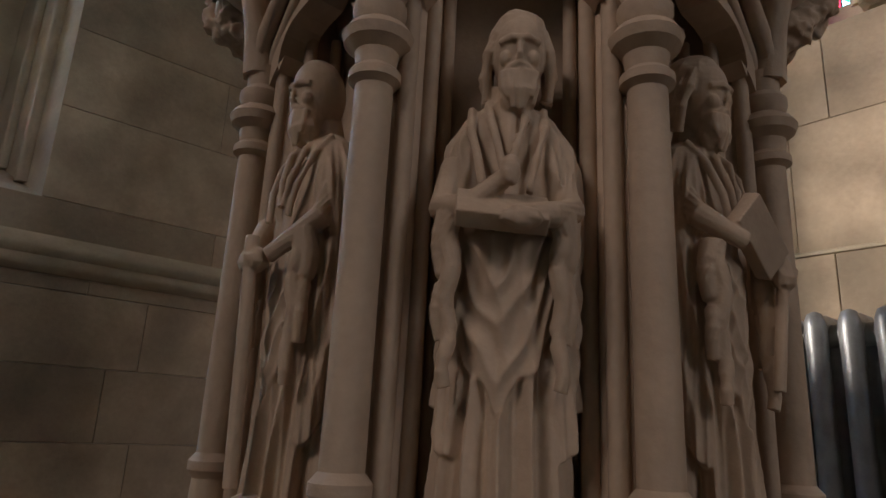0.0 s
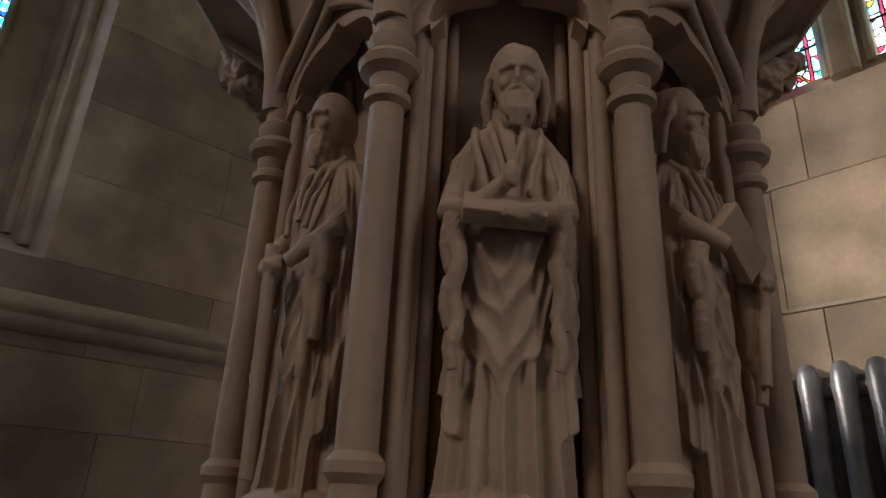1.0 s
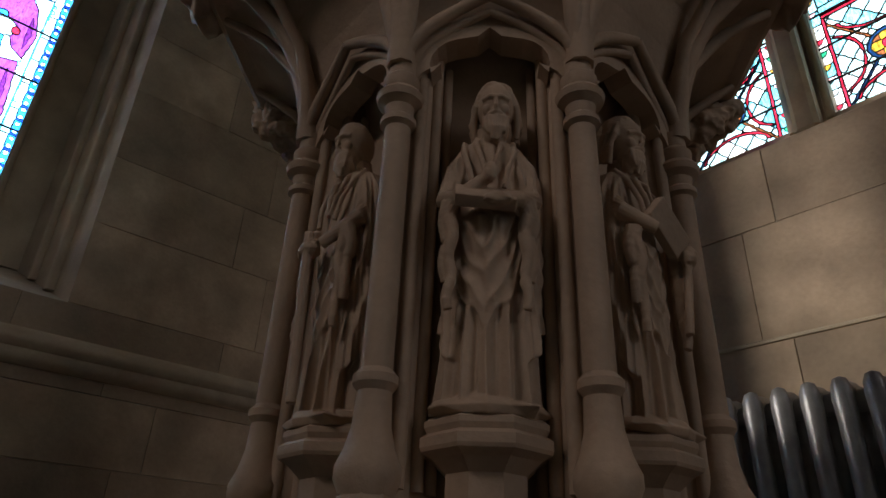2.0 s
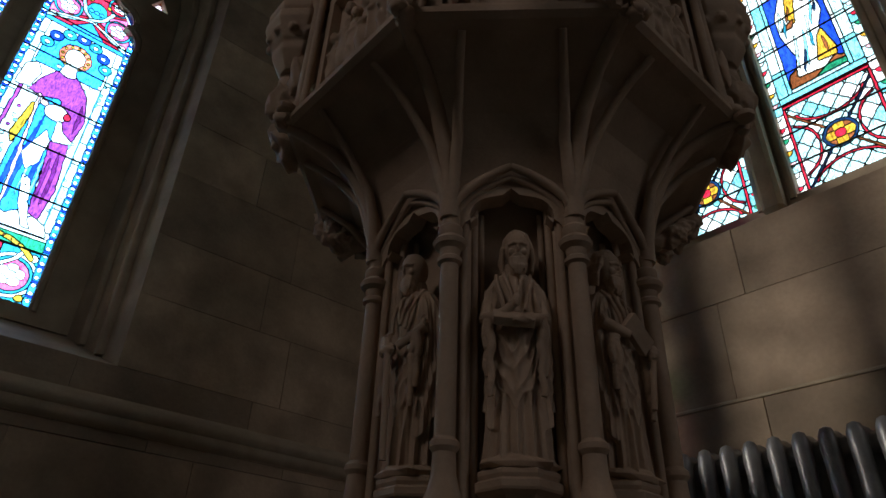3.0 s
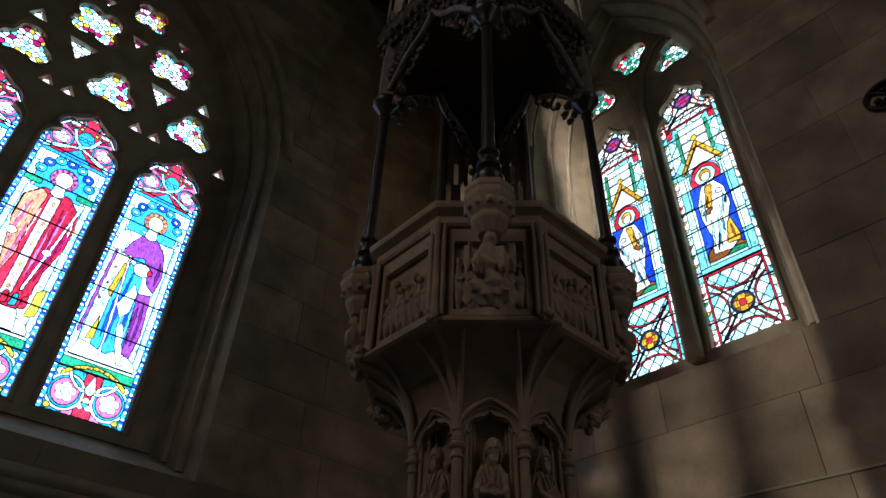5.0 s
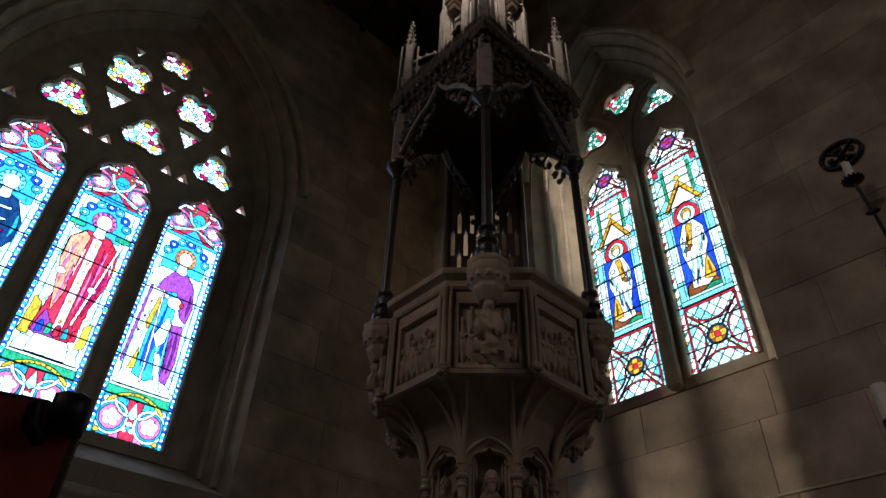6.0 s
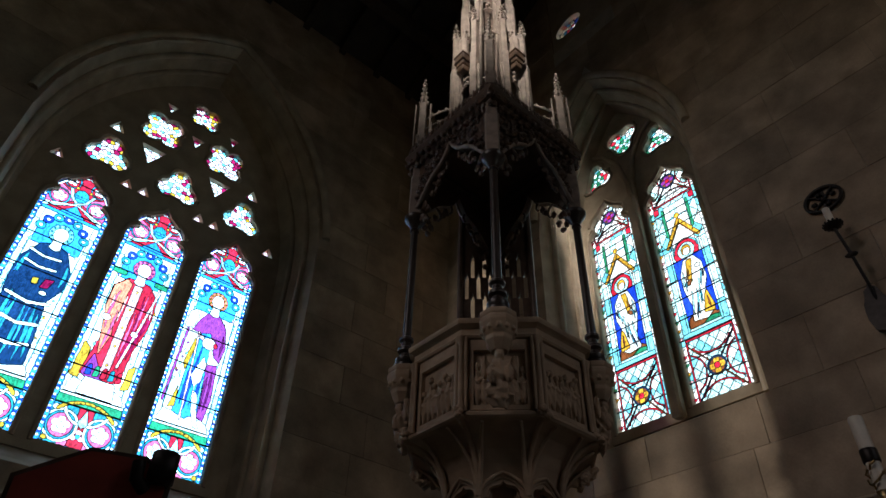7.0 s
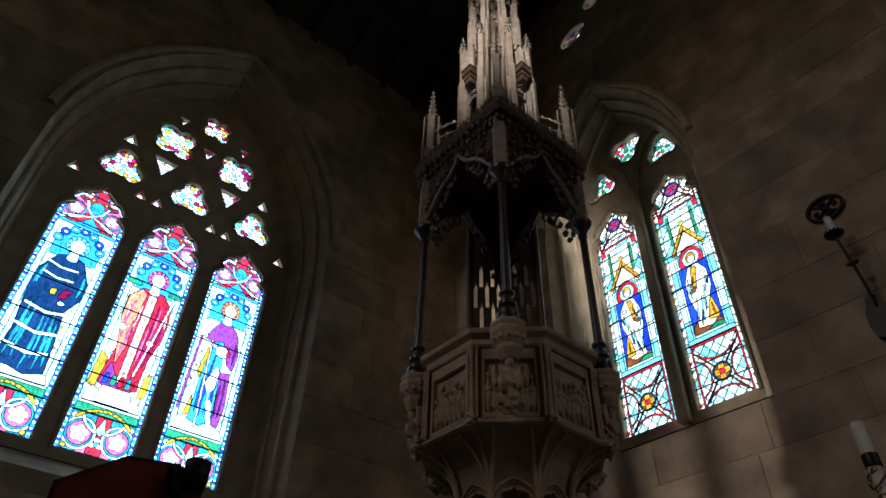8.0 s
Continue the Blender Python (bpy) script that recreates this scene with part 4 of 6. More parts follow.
for y0, z0, y1, z1 in ((3.75, 8.15, -1.85, 11.5), (-7.3, 8.15, -1.85, 11.5)):
    a = [bm.verts.new((-6.6, y0, z0)), bm.verts.new((3.0, y0, z0)), bm.verts.new((3.0, y1, z1)), bm.verts.new((-6.6, y1, z1))]
    b = [bm.verts.new((v.co.x, v.co.y, v.co.z + 0.1)) for v in a]
    skin(bm, [a, b])
    for k in range(16):
        x = -6.2 + k * 0.58
        w = [bm.verts.new(p) for p in ((x, y0, z0 - 0.16), (x + 0.09, y0, z0 - 0.16), (x + 0.09, y0, z0), (x, y0, z0))]
        e = [bm.verts.new(p) for p in ((x, y1, z1 - 0.16), (x + 0.09, y1, z1 - 0.16), (x + 0.09, y1, z1), (x, y1, z1))]
        skin(bm, [w, e])
    for f in (0.25, 0.5, 0.75):
        y, z = y0 + (y1 - y0) * f, z0 + (z1 - z0) * f
        box(bm, -6.5, y - 0.09, z - 0.30, 3.0, y + 0.09, z - 0.02)
part("roof_boards", bm, ROOF_WOOD, ceiling, smooth=False)

# narrow ledge below the east window
bm = bmesh.new()
skin(bm, [[bm.verts.new((2.27 + d, y, z)) for d, z in ((0.0, 1.846), (-0.012, 1.850), (-0.013, 1.858), (0.0, 1.868))] for y in (-6.0, 3.1)])
tagged(part("trim", bm, DRESSED, smooth=False), "thin projecting stone ledge along the wall", "trim", kind="structure")
# string course along the north wall
bm = bmesh.new()
prof = [(0.0, 1.785), (-0.028, 1.80), (-0.042, 1.825), (-0.034, 1.848), (-0.062, 1.872), (-0.058, 1.895), (0.0, 1.945)]
skin(bm, [[bm.verts.new((x, 3.1 + d, z)) for d, z in prof] for x in (-6.0, 2.27)])
tagged(part("trim", bm, DRESSED), "moulded sandstone string course along the wall", "trim", kind="structure")


# ---- pulpit ----
PC = 0.605


def octagon(a, z, turn=0.0):
    """The corners of an octagon of that apothem, flats facing the axes and diagonals."""
    r = a / math.cos(math.pi / 8)
    return [(r * math.cos(math.pi / 8 + math.pi / 4 * i + turn), r * math.sin(math.pi / 8 + math.pi / 4 * i + turn), z) for i in range(8)]


def eight(bm, profile):
    skin(bm, [[bm.verts.new(p) for p in octagon(a, z)] for a, z in profile])


pulpit = thing("pulpit", "carved sandstone pulpit, octagonal, on shafts with niches", "pulpit", place=(PC, PC, 0))
bm = bmesh.new()
eight(bm, [(0.46, 0), (0.46, 0.16), (0.43, 0.19), (0.43, 0.34), (0.40, 0.38), (0.34, 0.44), (0.34, 0.80), (0.30, 0.84), (0.2, 0.86)])
part("plinth", bm, CARVED, pulpit, smooth=False)
bm = bmesh.new()
eight(bm, [(0.215, 0.84), (0.215, 1.66), (0.235, 1.76), (0.28, 1.84)])
part("stem", bm, CARVED, pulpit)
corner = octagon(0.30, 0)
for i, (x, y, z) in enumerate(corner):
    ang = math.atan2(y, x)
    rot = Matrix.Translation((0, 0, 0)) @ Matrix.Rotation(ang, 4, "Z")
    bm = bmesh.new()
    turned(bm, [(0.034, 0.84), (0.034, 1.075), (0.027, 1.095)], 8, 0.313, 0, math.pi / 8)
    turned(bm, [(0.0281, 1.09), (0.0346, 1.105), (0.0346, 1.118), (0.0270, 1.135), (0.0209, 1.16), (0.0191, 1.195), (0.0249, 1.203), (0.0249, 1.212), (0.0180, 1.22),
                (0.0172, 1.545), (0.0238, 1.550), (0.0238, 1.558), (0.0180, 1.564), (0.0203, 1.578), (0.0302, 1.586), (0.0331, 1.595), (0.0278, 1.603), (0.0209, 1.608),
                (0.0249, 1.618), (0.0249, 1.626), (0.0186, 1.634), (0.0186, 1.66)], 20, 0.313, 0)
    for v in bm.verts:
        v.co = rot @ v.co
    part("shaft", bm, CARVED, pulpit).data.set_sharp_from_angle(angle=radians(30))
    bm = bmesh.new()
    chamfer_box(bm, 0.19, -0.024, 0.84, 0.296, 0.026, 1.74, 0.008)
    for v in bm.verts:
        v.co = rot @ v.co
    part("pier", bm, CARVED, pulpit)
    for dx, dy, r in ((0.291, 0.021, 0.009), (0.291, -0.021, 0.009), (0.264, 0.030, 0.008), (0.264, -0.030, 0.008), (0.235, 0.032, 0.007), (0.235, -0.032, 0.007)):
        bm = bmesh.new()
        turned(bm, [(r, 1.10), (r, 1.70)], 8, dx, dy)
        for v in bm.verts:
            v.co = rot @ v.co
        part("pier_roll", bm, CARVED, pulpit)


# flared underside with its ribs
FLARE = [(0.289, 1.735), (0.298, 1.765), (0.316, 1.81), (0.352, 1.875), (0.410, 1.93), (0.480, 1.962), (0.505, 1.97)]
bm = bmesh.new()
rings = [[bm.verts.new(p) for p in octagon(a, z)] for a, z in FLARE]
skin(bm, rings, caps=False)
part("flared_underside", bm, CARVED, pulpit, smooth=False)
for i in range(8):
    ang = math.pi / 8 + math.pi / 4 * i
    bm = bmesh.new()
    k = 1 / math.cos(math.pi / 8)
    tube(bm, [((a * k + 0.012) * math.cos(ang), (a * k + 0.012) * math.sin(ang), z) for a, z in [(0.284, 1.65), (0.288, 1.70)] + FLARE[1:]], 0.020, 8, 0.014)
    part("rib", bm, CARVED, pulpit)
    for s in (-1, 1):
        bm = bmesh.new()
        pts = []
        for j in range(9):
            f = j / 8
            th = ang + s * (math.pi / 8) * f
            a = 0.300 + 0.016 * f * f
            z = 1.65 + 0.085 * math.sqrt(1 - (1 - f) ** 2) + 0.028 * f
            rr = a / math.cos(abs(math.pi / 8 * (1 - f)))
            pts.append((rr * math.cos(th), rr * math.sin(th), z))
        tube(bm, pts, 0.011, 8, 0.008)
        part("arch_rib", bm, CARVED, pulpit)
        bm = bmesh.new()
        tube(bm, [(x * 0.955, y * 0.955, z - 0.017) for x, y, z in pts], 0.008, 8, 0.006)
        part("arch_rib", bm, CARVED, pulpit)
        bm = bmesh.new()
        pts = []
        for j in range(8):
            f = j / 7
            th = ang + s * 0.20 * f
            a = np.interp(f, (0, 0.4, 0.75, 1), (0.293, 0.325, 0.40, 0.47))
            z = np.interp(f, (0, 0.4, 0.75, 1), (1.66, 1.81, 1.905, 1.955))
            pts.append((a / math.cos(math.pi / 8) * math.cos(th), a / math.cos(math.pi / 8) * math.sin(th), z))
        tube(bm, pts, 0.015, 8, 0.008)
        part("branch_rib", bm, CARVED, pulpit)

# niche heads: cusped arches between the shafts
half = 0.30 * math.tan(math.pi / 8) - 0.018
head = cusped_light(0, half, 1.575, 1.605, 1.728)
for i in range(8):
    ang = math.pi / 4 * i
    rot = Matrix.Rotation(ang, 4, "Z")
    arch = [(u * 0.98, v) for u, v in head]
    bm = slab("niche_head", arch + [(-half - 0.012, 1.575), (-half - 0.012, 1.740), (half + 0.012, 1.740), (half + 0.012, 1.575)], [], 0, 0.04,
              lambda u, v, d: (0.291 - d, u, v), CARVED)
    for v in bm.verts:
        v.co = rot @ v.co
    part("niche_head", bm, CARVED, pulpit, smooth=False)
    bm = bmesh.new()
    m = Matrix.Rotation(ang, 4, "Z") @ Matrix.Translation((0.245, 0, 0))
    turned(bm, [(0.046, 0.84), (0.046, 1.118), (0.062, 1.132), (0.074, 1.138), (0.076, 1.142), (0.076, 1.152), (0.069, 1.157), (0.072, 1.163), (0.072, 1.169), (0.062, 1.176)], 8, 0, 0, math.pi / 8)
    for v in bm.verts:
        v.co = m @ v.co
    part("pedestal", bm, CARVED, pulpit, smooth=False)

# parapet
bm = bmesh.new()
eight(bm, [(0.44, 1.962), (0.515, 1.966), (0.528, 1.976), (0.528, 1.992), (0.512, 2.004), (0.500, 2.012), (0.30, 2.012)])
part("base_moulding", bm, CARVED, pulpit, smooth=False)
bm = bmesh.new()
eight(bm, [(0.30, 2.012), (0.465, 2.012), (0.465, 2.45), (0.30, 2.45)])
part("parapet_wall", bm, CARVED, pulpit, smooth=False)
bm = bmesh.new()
eight(bm, [(0.30, 2.45), (0.50, 2.45), (0.508, 2.462), (0.502, 2.475), (0.502, 2.505), (0.515, 2.515), (0.535, 2.525), (0.540, 2.540), (0.540, 2.556), (0.525, 2.566), (0.30, 2.57)])
part("cornice", bm, CARVED, pulpit, smooth=False)
rng = random.Random(9)
cr = 0.50 / math.cos(math.pi / 8)
for i in range(8):
    ang = math.pi / 8 + math.pi / 4 * i
    bm = bmesh.new()
    cx, cy = cr * math.cos(ang), cr * math.sin(ang)
    turned(bm, [(0.026, 2.01), (0.026, 2.035), (0.016, 2.05), (0.014, 2.40), (0.022, 2.42), (0.027, 2.452)], 12, cx, cy)
    for s in (-1, 1):
        th = ang + s * 0.052
        turned(bm, [(0.010, 2.01), (0.010, 2.452)], 8, 0.992 * cr * math.cos(th), 0.992 * cr * math.sin(th))
    part("corner_shaft", bm, CARVED, pulpit)
    bm = bmesh.new()
    for _ in range(7):
        blob(bm, (1.045 * cx + rng.uniform(-0.02, 0.02), 1.045 * cy + rng.uniform(-0.02, 0.02), 1.985 + rng.uniform(-0.022, 0.025)), (0.02, 0.02, 0.018), 0.5, rng.random() * 9, 8, 5)
    tagged(part("carved_boss", bm, CARVED, pulpit), kind="stuff")
    # sunk panel with crowded low relief
    fa = math.pi / 4 * i
    rot = Matrix.Rotation(fa, 4, "Z")
    hw = 0.5 * math.tan(math.pi / 8) - 0.045
    bm = slab("panel_frame", rect(-hw, hw, 2.02, 2.44), [rect(-hw + 0.022, hw - 0.022, 2.045, 2.375)], 0, 0.03, lambda u, v, d: (0.492 - d, u, v), CARVED)
    for v in bm.verts:
        v.co = rot @ v.co
    part("panel_frame", bm, CARVED, pulpit, smooth=False)
    bm = bmesh.new()
    front = i == 5
    for k in range(7):
        u = -hw + 0.04 + k * (2 * hw - 0.08) / 6
        if front and abs(u) < 0.06:
            continue
        tall = rng.uniform(0.19, 0.27)
        blob(bm, (0.468, u, 2.05 + tall * 0.45), (0.024, 0.022, tall * 0.46), 0.5, rng.random() * 9, 12, 9)
        blob(bm, (0.474, u + rng.uniform(-0.006, 0.006), 2.05 + tall * 0.98), (0.019, 0.016, 0.022), 0.3, rng.random() * 9, 8, 6)
        tube(bm, [(0.475, u - 0.02, 2.05 + tall * 0.7), (0.492, u, 2.05 + tall * 0.55), (0.48, u + 0.022, 2.05 + tall * 0.65)], 0.008, 6)
    for k in range(9):
        blob(bm, (0.478, -hw + 0.03 + k * (2 * hw - 0.06) / 8, 2.405 + rng.uniform(-0.004, 0.004)), (0.016, 0.014, 0.013), 0.5, rng.random() * 9, 8, 5)
    for v in bm.verts:
        v.co = rot @ v.co
    carve(part("relief", bm, CARVED, pulpit, "crowded low relief carving"), 0.004, 1)


def post_corbel():
    """A winged bracket figure as a plain carved mass under a moulded block."""
    bm = bmesh.new()
    turned(bm, [(0.045, 2.37), (0.062, 2.40), (0.075, 2.425), (0.075, 2.45), (0.085, 2.462), (0.100, 2.50), (0.108, 2.52), (0.108, 2.545), (0.098, 2.555), (0.105, 2.565), (0.105, 2.59), (0.09, 2.60)], 8, 0, 0, math.pi / 8)
    for k in range(12):
        a = 2 * math.pi * k / 12
        blob(bm, (0.088 * math.cos(a), 0.088 * math.sin(a), 2.485), (0.014, 0.014, 0.016), 0.5, k, 8, 5)
    blob(bm, (0.015, 0, 2.345), (0.030, 0.027, 0.036), 0.3, 1.1)
    blob(bm, (-0.01, 0, 2.25), (0.050, 0.062, 0.085), 0.5, 2.2, 14, 10)
    blob(bm, (-0.02, 0, 2.15), (0.045, 0.075, 0.075), 0.6, 3.2, 14, 10)
    for s in (-1, 1):
        blob(bm, (0.02, s * 0.045, 2.235), (0.028, 0.022, 0.05), 0.5, 4 + s)
        blob(bm, (-0.035, s * 0.078, 2.30), (0.02, 0.022, 0.075), 0.5, 6 + s)
    return bm


for place, turn in (((0.135, 0.135), 225), ((0.135, 0.945), 135), ((0.945, 0.135), 315)):
    bm = post_corbel()
    m = Matrix.Translation((place[0] - PC, place[1] - PC, 0)) @ Matrix.Rotation(radians(turn), 4, "Z")
    for v in bm.verts:
        v.co = m @ v.co
    bmesh.ops.translate(bm, verts=bm.verts, vec=(0, 0, -0.115))
    carve(part("bracket", bm, CARVED, pulpit, "carved bracket block with winged mass below"), 0.004, 1)
# leafy pendants under two corners of the parapet
for turn in (112.5, -22.5):
    bm = bmesh.new()
    d = Vector((math.cos(radians(turn)), math.sin(radians(turn)), 0))
    e = Vector((-d.y, d.x, 0))
    tube(bm, [tuple(d * 0.36 + Vector((0, 0, 1.90))), tuple(d * 0.44 + Vector((0, 0, 1.89))), tuple(d * 0.52 + Vector((0, 0, 1.96)))], 0.035, 10, 0.03)
    for k in range(70):
        f = rng.random()
        c = d * (0.475 + 0.065 * f + rng.uniform(-0.035, 0.035)) + e * rng.uniform(-0.05, 0.05) + Vector((0, 0, 1.885 + 0.085 * f + rng.uniform(-0.02, 0.02)))
        blob(bm, c, (rng.uniform(0.013, 0.024), rng.uniform(0.013, 0.024), rng.uniform(0.012, 0.022)), 0.8, k, 12, 9)
    carve(part("foliage_pendant", bm, CARVED, pulpit, "dark undercut leaf carving"), 0.004, 1)


# ---- statues ----
def statue(name, label, place, turn, kind):
    """A draped standing shape, one mesh."""
    bm = bmesh.new()
    H = 0.352
    n, rows = 216, 170
    flip = 1 if kind != 1 else -1
    ridge = lambda t: 1 - abs(math.sin(t)) * 1.6
    ease = lambda t: max(0.0, min(1.0, t)) ** 2 * (3 - 2 * max(0.0, min(1.0, t)))
    rings = []
    for j in range(rows + 1):
        f = j / rows
        wx = np.interp(f, (0, 0.06, 0.3, 0.55, 0.68, 0.78, 0.88, 0.95, 1.0), (0.057, 0.054, 0.049, 0.049, 0.052, 0.051, 0.050, 0.043, 0.016))
        wy = np.interp(f, (0, 0.06, 0.3, 0.55, 0.75, 0.88, 0.95, 1.0), (0.044, 0.042, 0.038, 0.038, 0.040, 0.036, 0.030, 0.018))
        calm = ease((0.98 - f) / 0.16)
        ring = []
        for i in range(n):
            a = 2 * math.pi * i / n
            p = ((a + math.pi / 2 + math.pi) % (2 * math.pi) - math.pi) * flip
            wave = 0.25 * math.sin(4.2 * f + kind) + 0.12 * math.sin(9 * f)
            legs = 0.19 * ridge(6.5 * (p + 0.35 * wave)) + 0.05 * ridge(15 * p + 5 * f)
            # apron of slung folds ending in a point
            hem = 0.245 + 0.17 * abs(p + 0.15) + 0.012 * math.sin(11 * p)
            over = ease((f - hem) / 0.016) * ease((0.66 - f) / 0.03) * ease((0.95 - abs(p)) / 0.12)
            q = abs(p + 0.18 + 0.3 * (f - 0.4))
            warp = noise.noise(Vector((2.2 * p + kind * 3.1, 7 * f, kind)))
            slung = 0.13 + 0.075 * ridge(30 * (f - 0.30 * q ** 1.2) + 1.9 * warp) + 0.05 * ridge(7 * p + 9 * f + 1.5 * warp)
            # cloak down both sides, with a wavering edge
            edge = (0.80 if f < 0.62 else 0.80 - 0.9 * (f - 0.62)) + 0.07 * math.sin(15 * f + kind) + 0.05 * math.sin(37 * f)
            low = 0.20 + 0.05 * math.sin(5 * abs(p))
            cloak = ease((abs(p) - edge) / 0.10) * ease((f - low) / 0.016)
            sides = 0.24 + 0.10 * ridge(7 * p + 1.8 * math.sin(7 * f)) + 0.05 * ridge(19 * p + 7 * f)
            chest = ease((f - 0.64) / 0.05) * (0.085 * math.sin(7 * abs(p) + 10 * f) + 0.03 * math.sin(15 * abs(p) - 6 * f))
            k = 1 + calm * (legs * (1 - over) * (1 - cloak) * ease((0.70 - f) / 0.1) + over * slung * (1 - cloak) + cloak * sides) + chest * (1 - cloak)
            ring.append(bm.verts.new((wx * k * math.cos(a) + 0.006 * flip * math.sin(f * 3), wy * k * math.sin(a), f * H)))
        rings.append(ring)
    skin(bm, rings)
    # sleeves, forearms and the book
    if kind == 0:
        tube(bm, [(-0.046, -0.016, 0.285), (-0.056, -0.036, 0.245), (-0.034, -0.056, 0.240), (-0.002, -0.064, 0.262)], 0.016, 12, 0.008)
        tube(bm, [(0.046, -0.016, 0.285), (0.057, -0.034, 0.245), (0.040, -0.056, 0.236), (0.008, -0.066, 0.232)], 0.016, 12, 0.008)
        box(bm, -0.034, -0.013, -0.007, 0.034, 0.013, 0.007, Matrix.Translation((-0.004, -0.060, 0.236)) @ Euler((0.9, 0.05, 0.1)).to_matrix().to_4x4() @ Matrix.Scale(1.15, 4))
        blob(bm, (0.002, -0.070, 0.266), (0.009, 0.008, 0.013), 0.2, 2, 12, 9)
        blob(bm, (0.012, -0.073, 0.228), (0.018, 0.010, 0.009), 0.3, 3)
    elif kind == 1:
        tube(bm, [(-0.045, -0.016, 0.285), (-0.060, -0.034, 0.262), (-0.022, -0.062, 0.240)], 0.015, 12, 0.008)
        tube(bm, [(0.045, -0.016, 0.285), (0.064, -0.032, 0.255), (0.034, -0.062, 0.222)], 0.015, 12, 0.008)
        box(bm, -0.036, -0.008, -0.018, 0.036, 0.008, 0.018, Matrix.Translation((0.004, -0.062, 0.250)) @ Euler((0.35, 0.62, 0.0)).to_matrix().to_4x4())
        blob(bm, (0.046, -0.066, 0.222), (0.014, 0.012, 0.016), 0.3, 2)
        tube(bm, [(0.046, -0.066, 0.222), (0.040, -0.056, 0.12)], 0.006, 8)
    else:
        tube(bm, [(-0.045, -0.016, 0.285), (-0.066, -0.030, 0.26), (-0.030, -0.062, 0.215)], 0.015, 12, 0.008)
        tube(bm, [(0.045, -0.016, 0.285), (0.062, -0.034, 0.25), (0.020, -0.064, 0.215)], 0.015, 12, 0.008)
        blob(bm, (-0.006, -0.067, 0.213), (0.022, 0.013, 0.013), 0.3, 2)
        tube(bm, [(-0.002, -0.072, 0.235), (0.0, -0.064, 0.02)], 0.007, 8)
    # lapels of the mantle, and its ends falling from both forearms
    for e in (-1, 1):
        tube(bm, [(e * 0.018, -0.012, 0.347), (e * 0.016, -0.034, 0.325), (e * 0.008, -0.044, 0.295), (e * 0.002, -0.046, 0.268)], 0.0048, 8, 0.0035)
        tube(bm, [(e * 0.034, -0.014, 0.340), (e * 0.034, -0.034, 0.315), (e * 0.026, -0.045, 0.285), (e * 0.020, -0.048, 0.255)], 0.0045, 8, 0.004)
        for q, (x0, drop) in enumerate(((0.047, 0.105), (0.054, 0.140))):
            tube(bm, [(e * (x0 + 0.0026 * math.sin(z * 120 + q)), -0.046 + 0.006 * q + 0.002 * math.sin(z * 90 + 2 * q), z) for z in (0.238 - (0.238 - drop) * k / 12 for k in range(13))], 0.010, 10, 0.006)
    # neck, head, hair and beard as plain masses
    tilt = (0.008, -0.010, 0.004)[kind]
    body_verts = len(bm.verts)
    tube(bm, [(0, 0, 0.33), (tilt * 0.5, -0.004, 0.372)], 0.018, 12)
    blob(bm, (tilt, -0.006, 0.398), (0.0225, 0.0260, 0.0310), 0.0, 1, 24, 18)
    blob(bm, (tilt, -0.016, 0.384), (0.0170, 0.0170, 0.0220), 0.0, 1, 20, 14)
    blob(bm, (tilt, -0.026, 0.369), (0.0165, 0.0125, 0.0210), 0.15, 5 + kind, 18, 14)
    tube(bm, [(tilt - 0.016, -0.0245, 0.4015), (tilt - 0.007, -0.0315, 0.4045), (tilt, -0.0325, 0.4035), (tilt + 0.007, -0.0315, 0.4045), (tilt + 0.016, -0.0245, 0.4015)], 0.0030, 8)
    tube(bm, [(tilt, -0.0325, 0.402), (tilt, -0.0365, 0.3915), (tilt, -0.0345, 0.3885)], 0.0022, 8, 0.0034)
    for q in range(7):
        g = (q - 3) / 3
        tube(bm, [(tilt + 0.013 * g, -0.034 + 0.004 * g * g, 0.379), (tilt + 0.012 * g, -0.038 + 0.004 * g * g, 0.366), (tilt + 0.008 * g + 0.002 * math.sin(q * 2.3), -0.036, 0.351 + 0.009 * g * g)], 0.0040, 8, 0.0022)
    for e in (-1, 1):
        blob(bm, (tilt + e * 0.0105, -0.0265, 0.3895), (0.0065, 0.0060, 0.0065), 0, 1, 10, 8)
        tube(bm, [(tilt, -0.0345, 0.3855), (tilt + e * 0.006, -0.0335, 0.3830), (tilt + e * 0.012, -0.0300, 0.3770)], 0.0030, 8, 0.0020)
    if kind != 2:
        blob(bm, (tilt, 0.002, 0.4085), (0.0255, 0.0275, 0.0255), 0.08, 4, 20, 14)
        for e in (-1, 1):
            for q in range(5):
                w = 0.003 * math.sin(q * 1.9 + kind)
                tube(bm, [(tilt + e * 0.0185, -0.008 + 0.008 * q, 0.414), (tilt + e * (0.0250 + w * 0.4), -0.011 + 0.008 * q, 0.398), (tilt + e * (0.0265 + w), -0.009 + 0.008 * q, 0.381), (tilt + e * (0.0250 - w), -0.006 + 0.008 * q, 0.362)], 0.0055, 8, 0.0042)
    # the head is large and bowed a little
    bow = Matrix.Translation((0, -0.006, 0.350)) @ Matrix.Rotation(radians(14), 4, "X") @ Matrix.Scale(1.16, 4) @ Matrix.Translation((0, 0.004, -0.360))
    for v in list(bm.verts)[body_verts:]:
        v.co = bow @ v.co
    blob(bm, (0, -0.004, 0.004), (0.070, 0.056, 0.016), 0.3, 3, 16, 6)
    ob = part(name, bm, CARVED)
    ob.data.set_sharp_from_angle(angle=radians(80))
    ob.data.transform(Matrix.Diagonal((0.93, 0.95, 1.045, 1)))
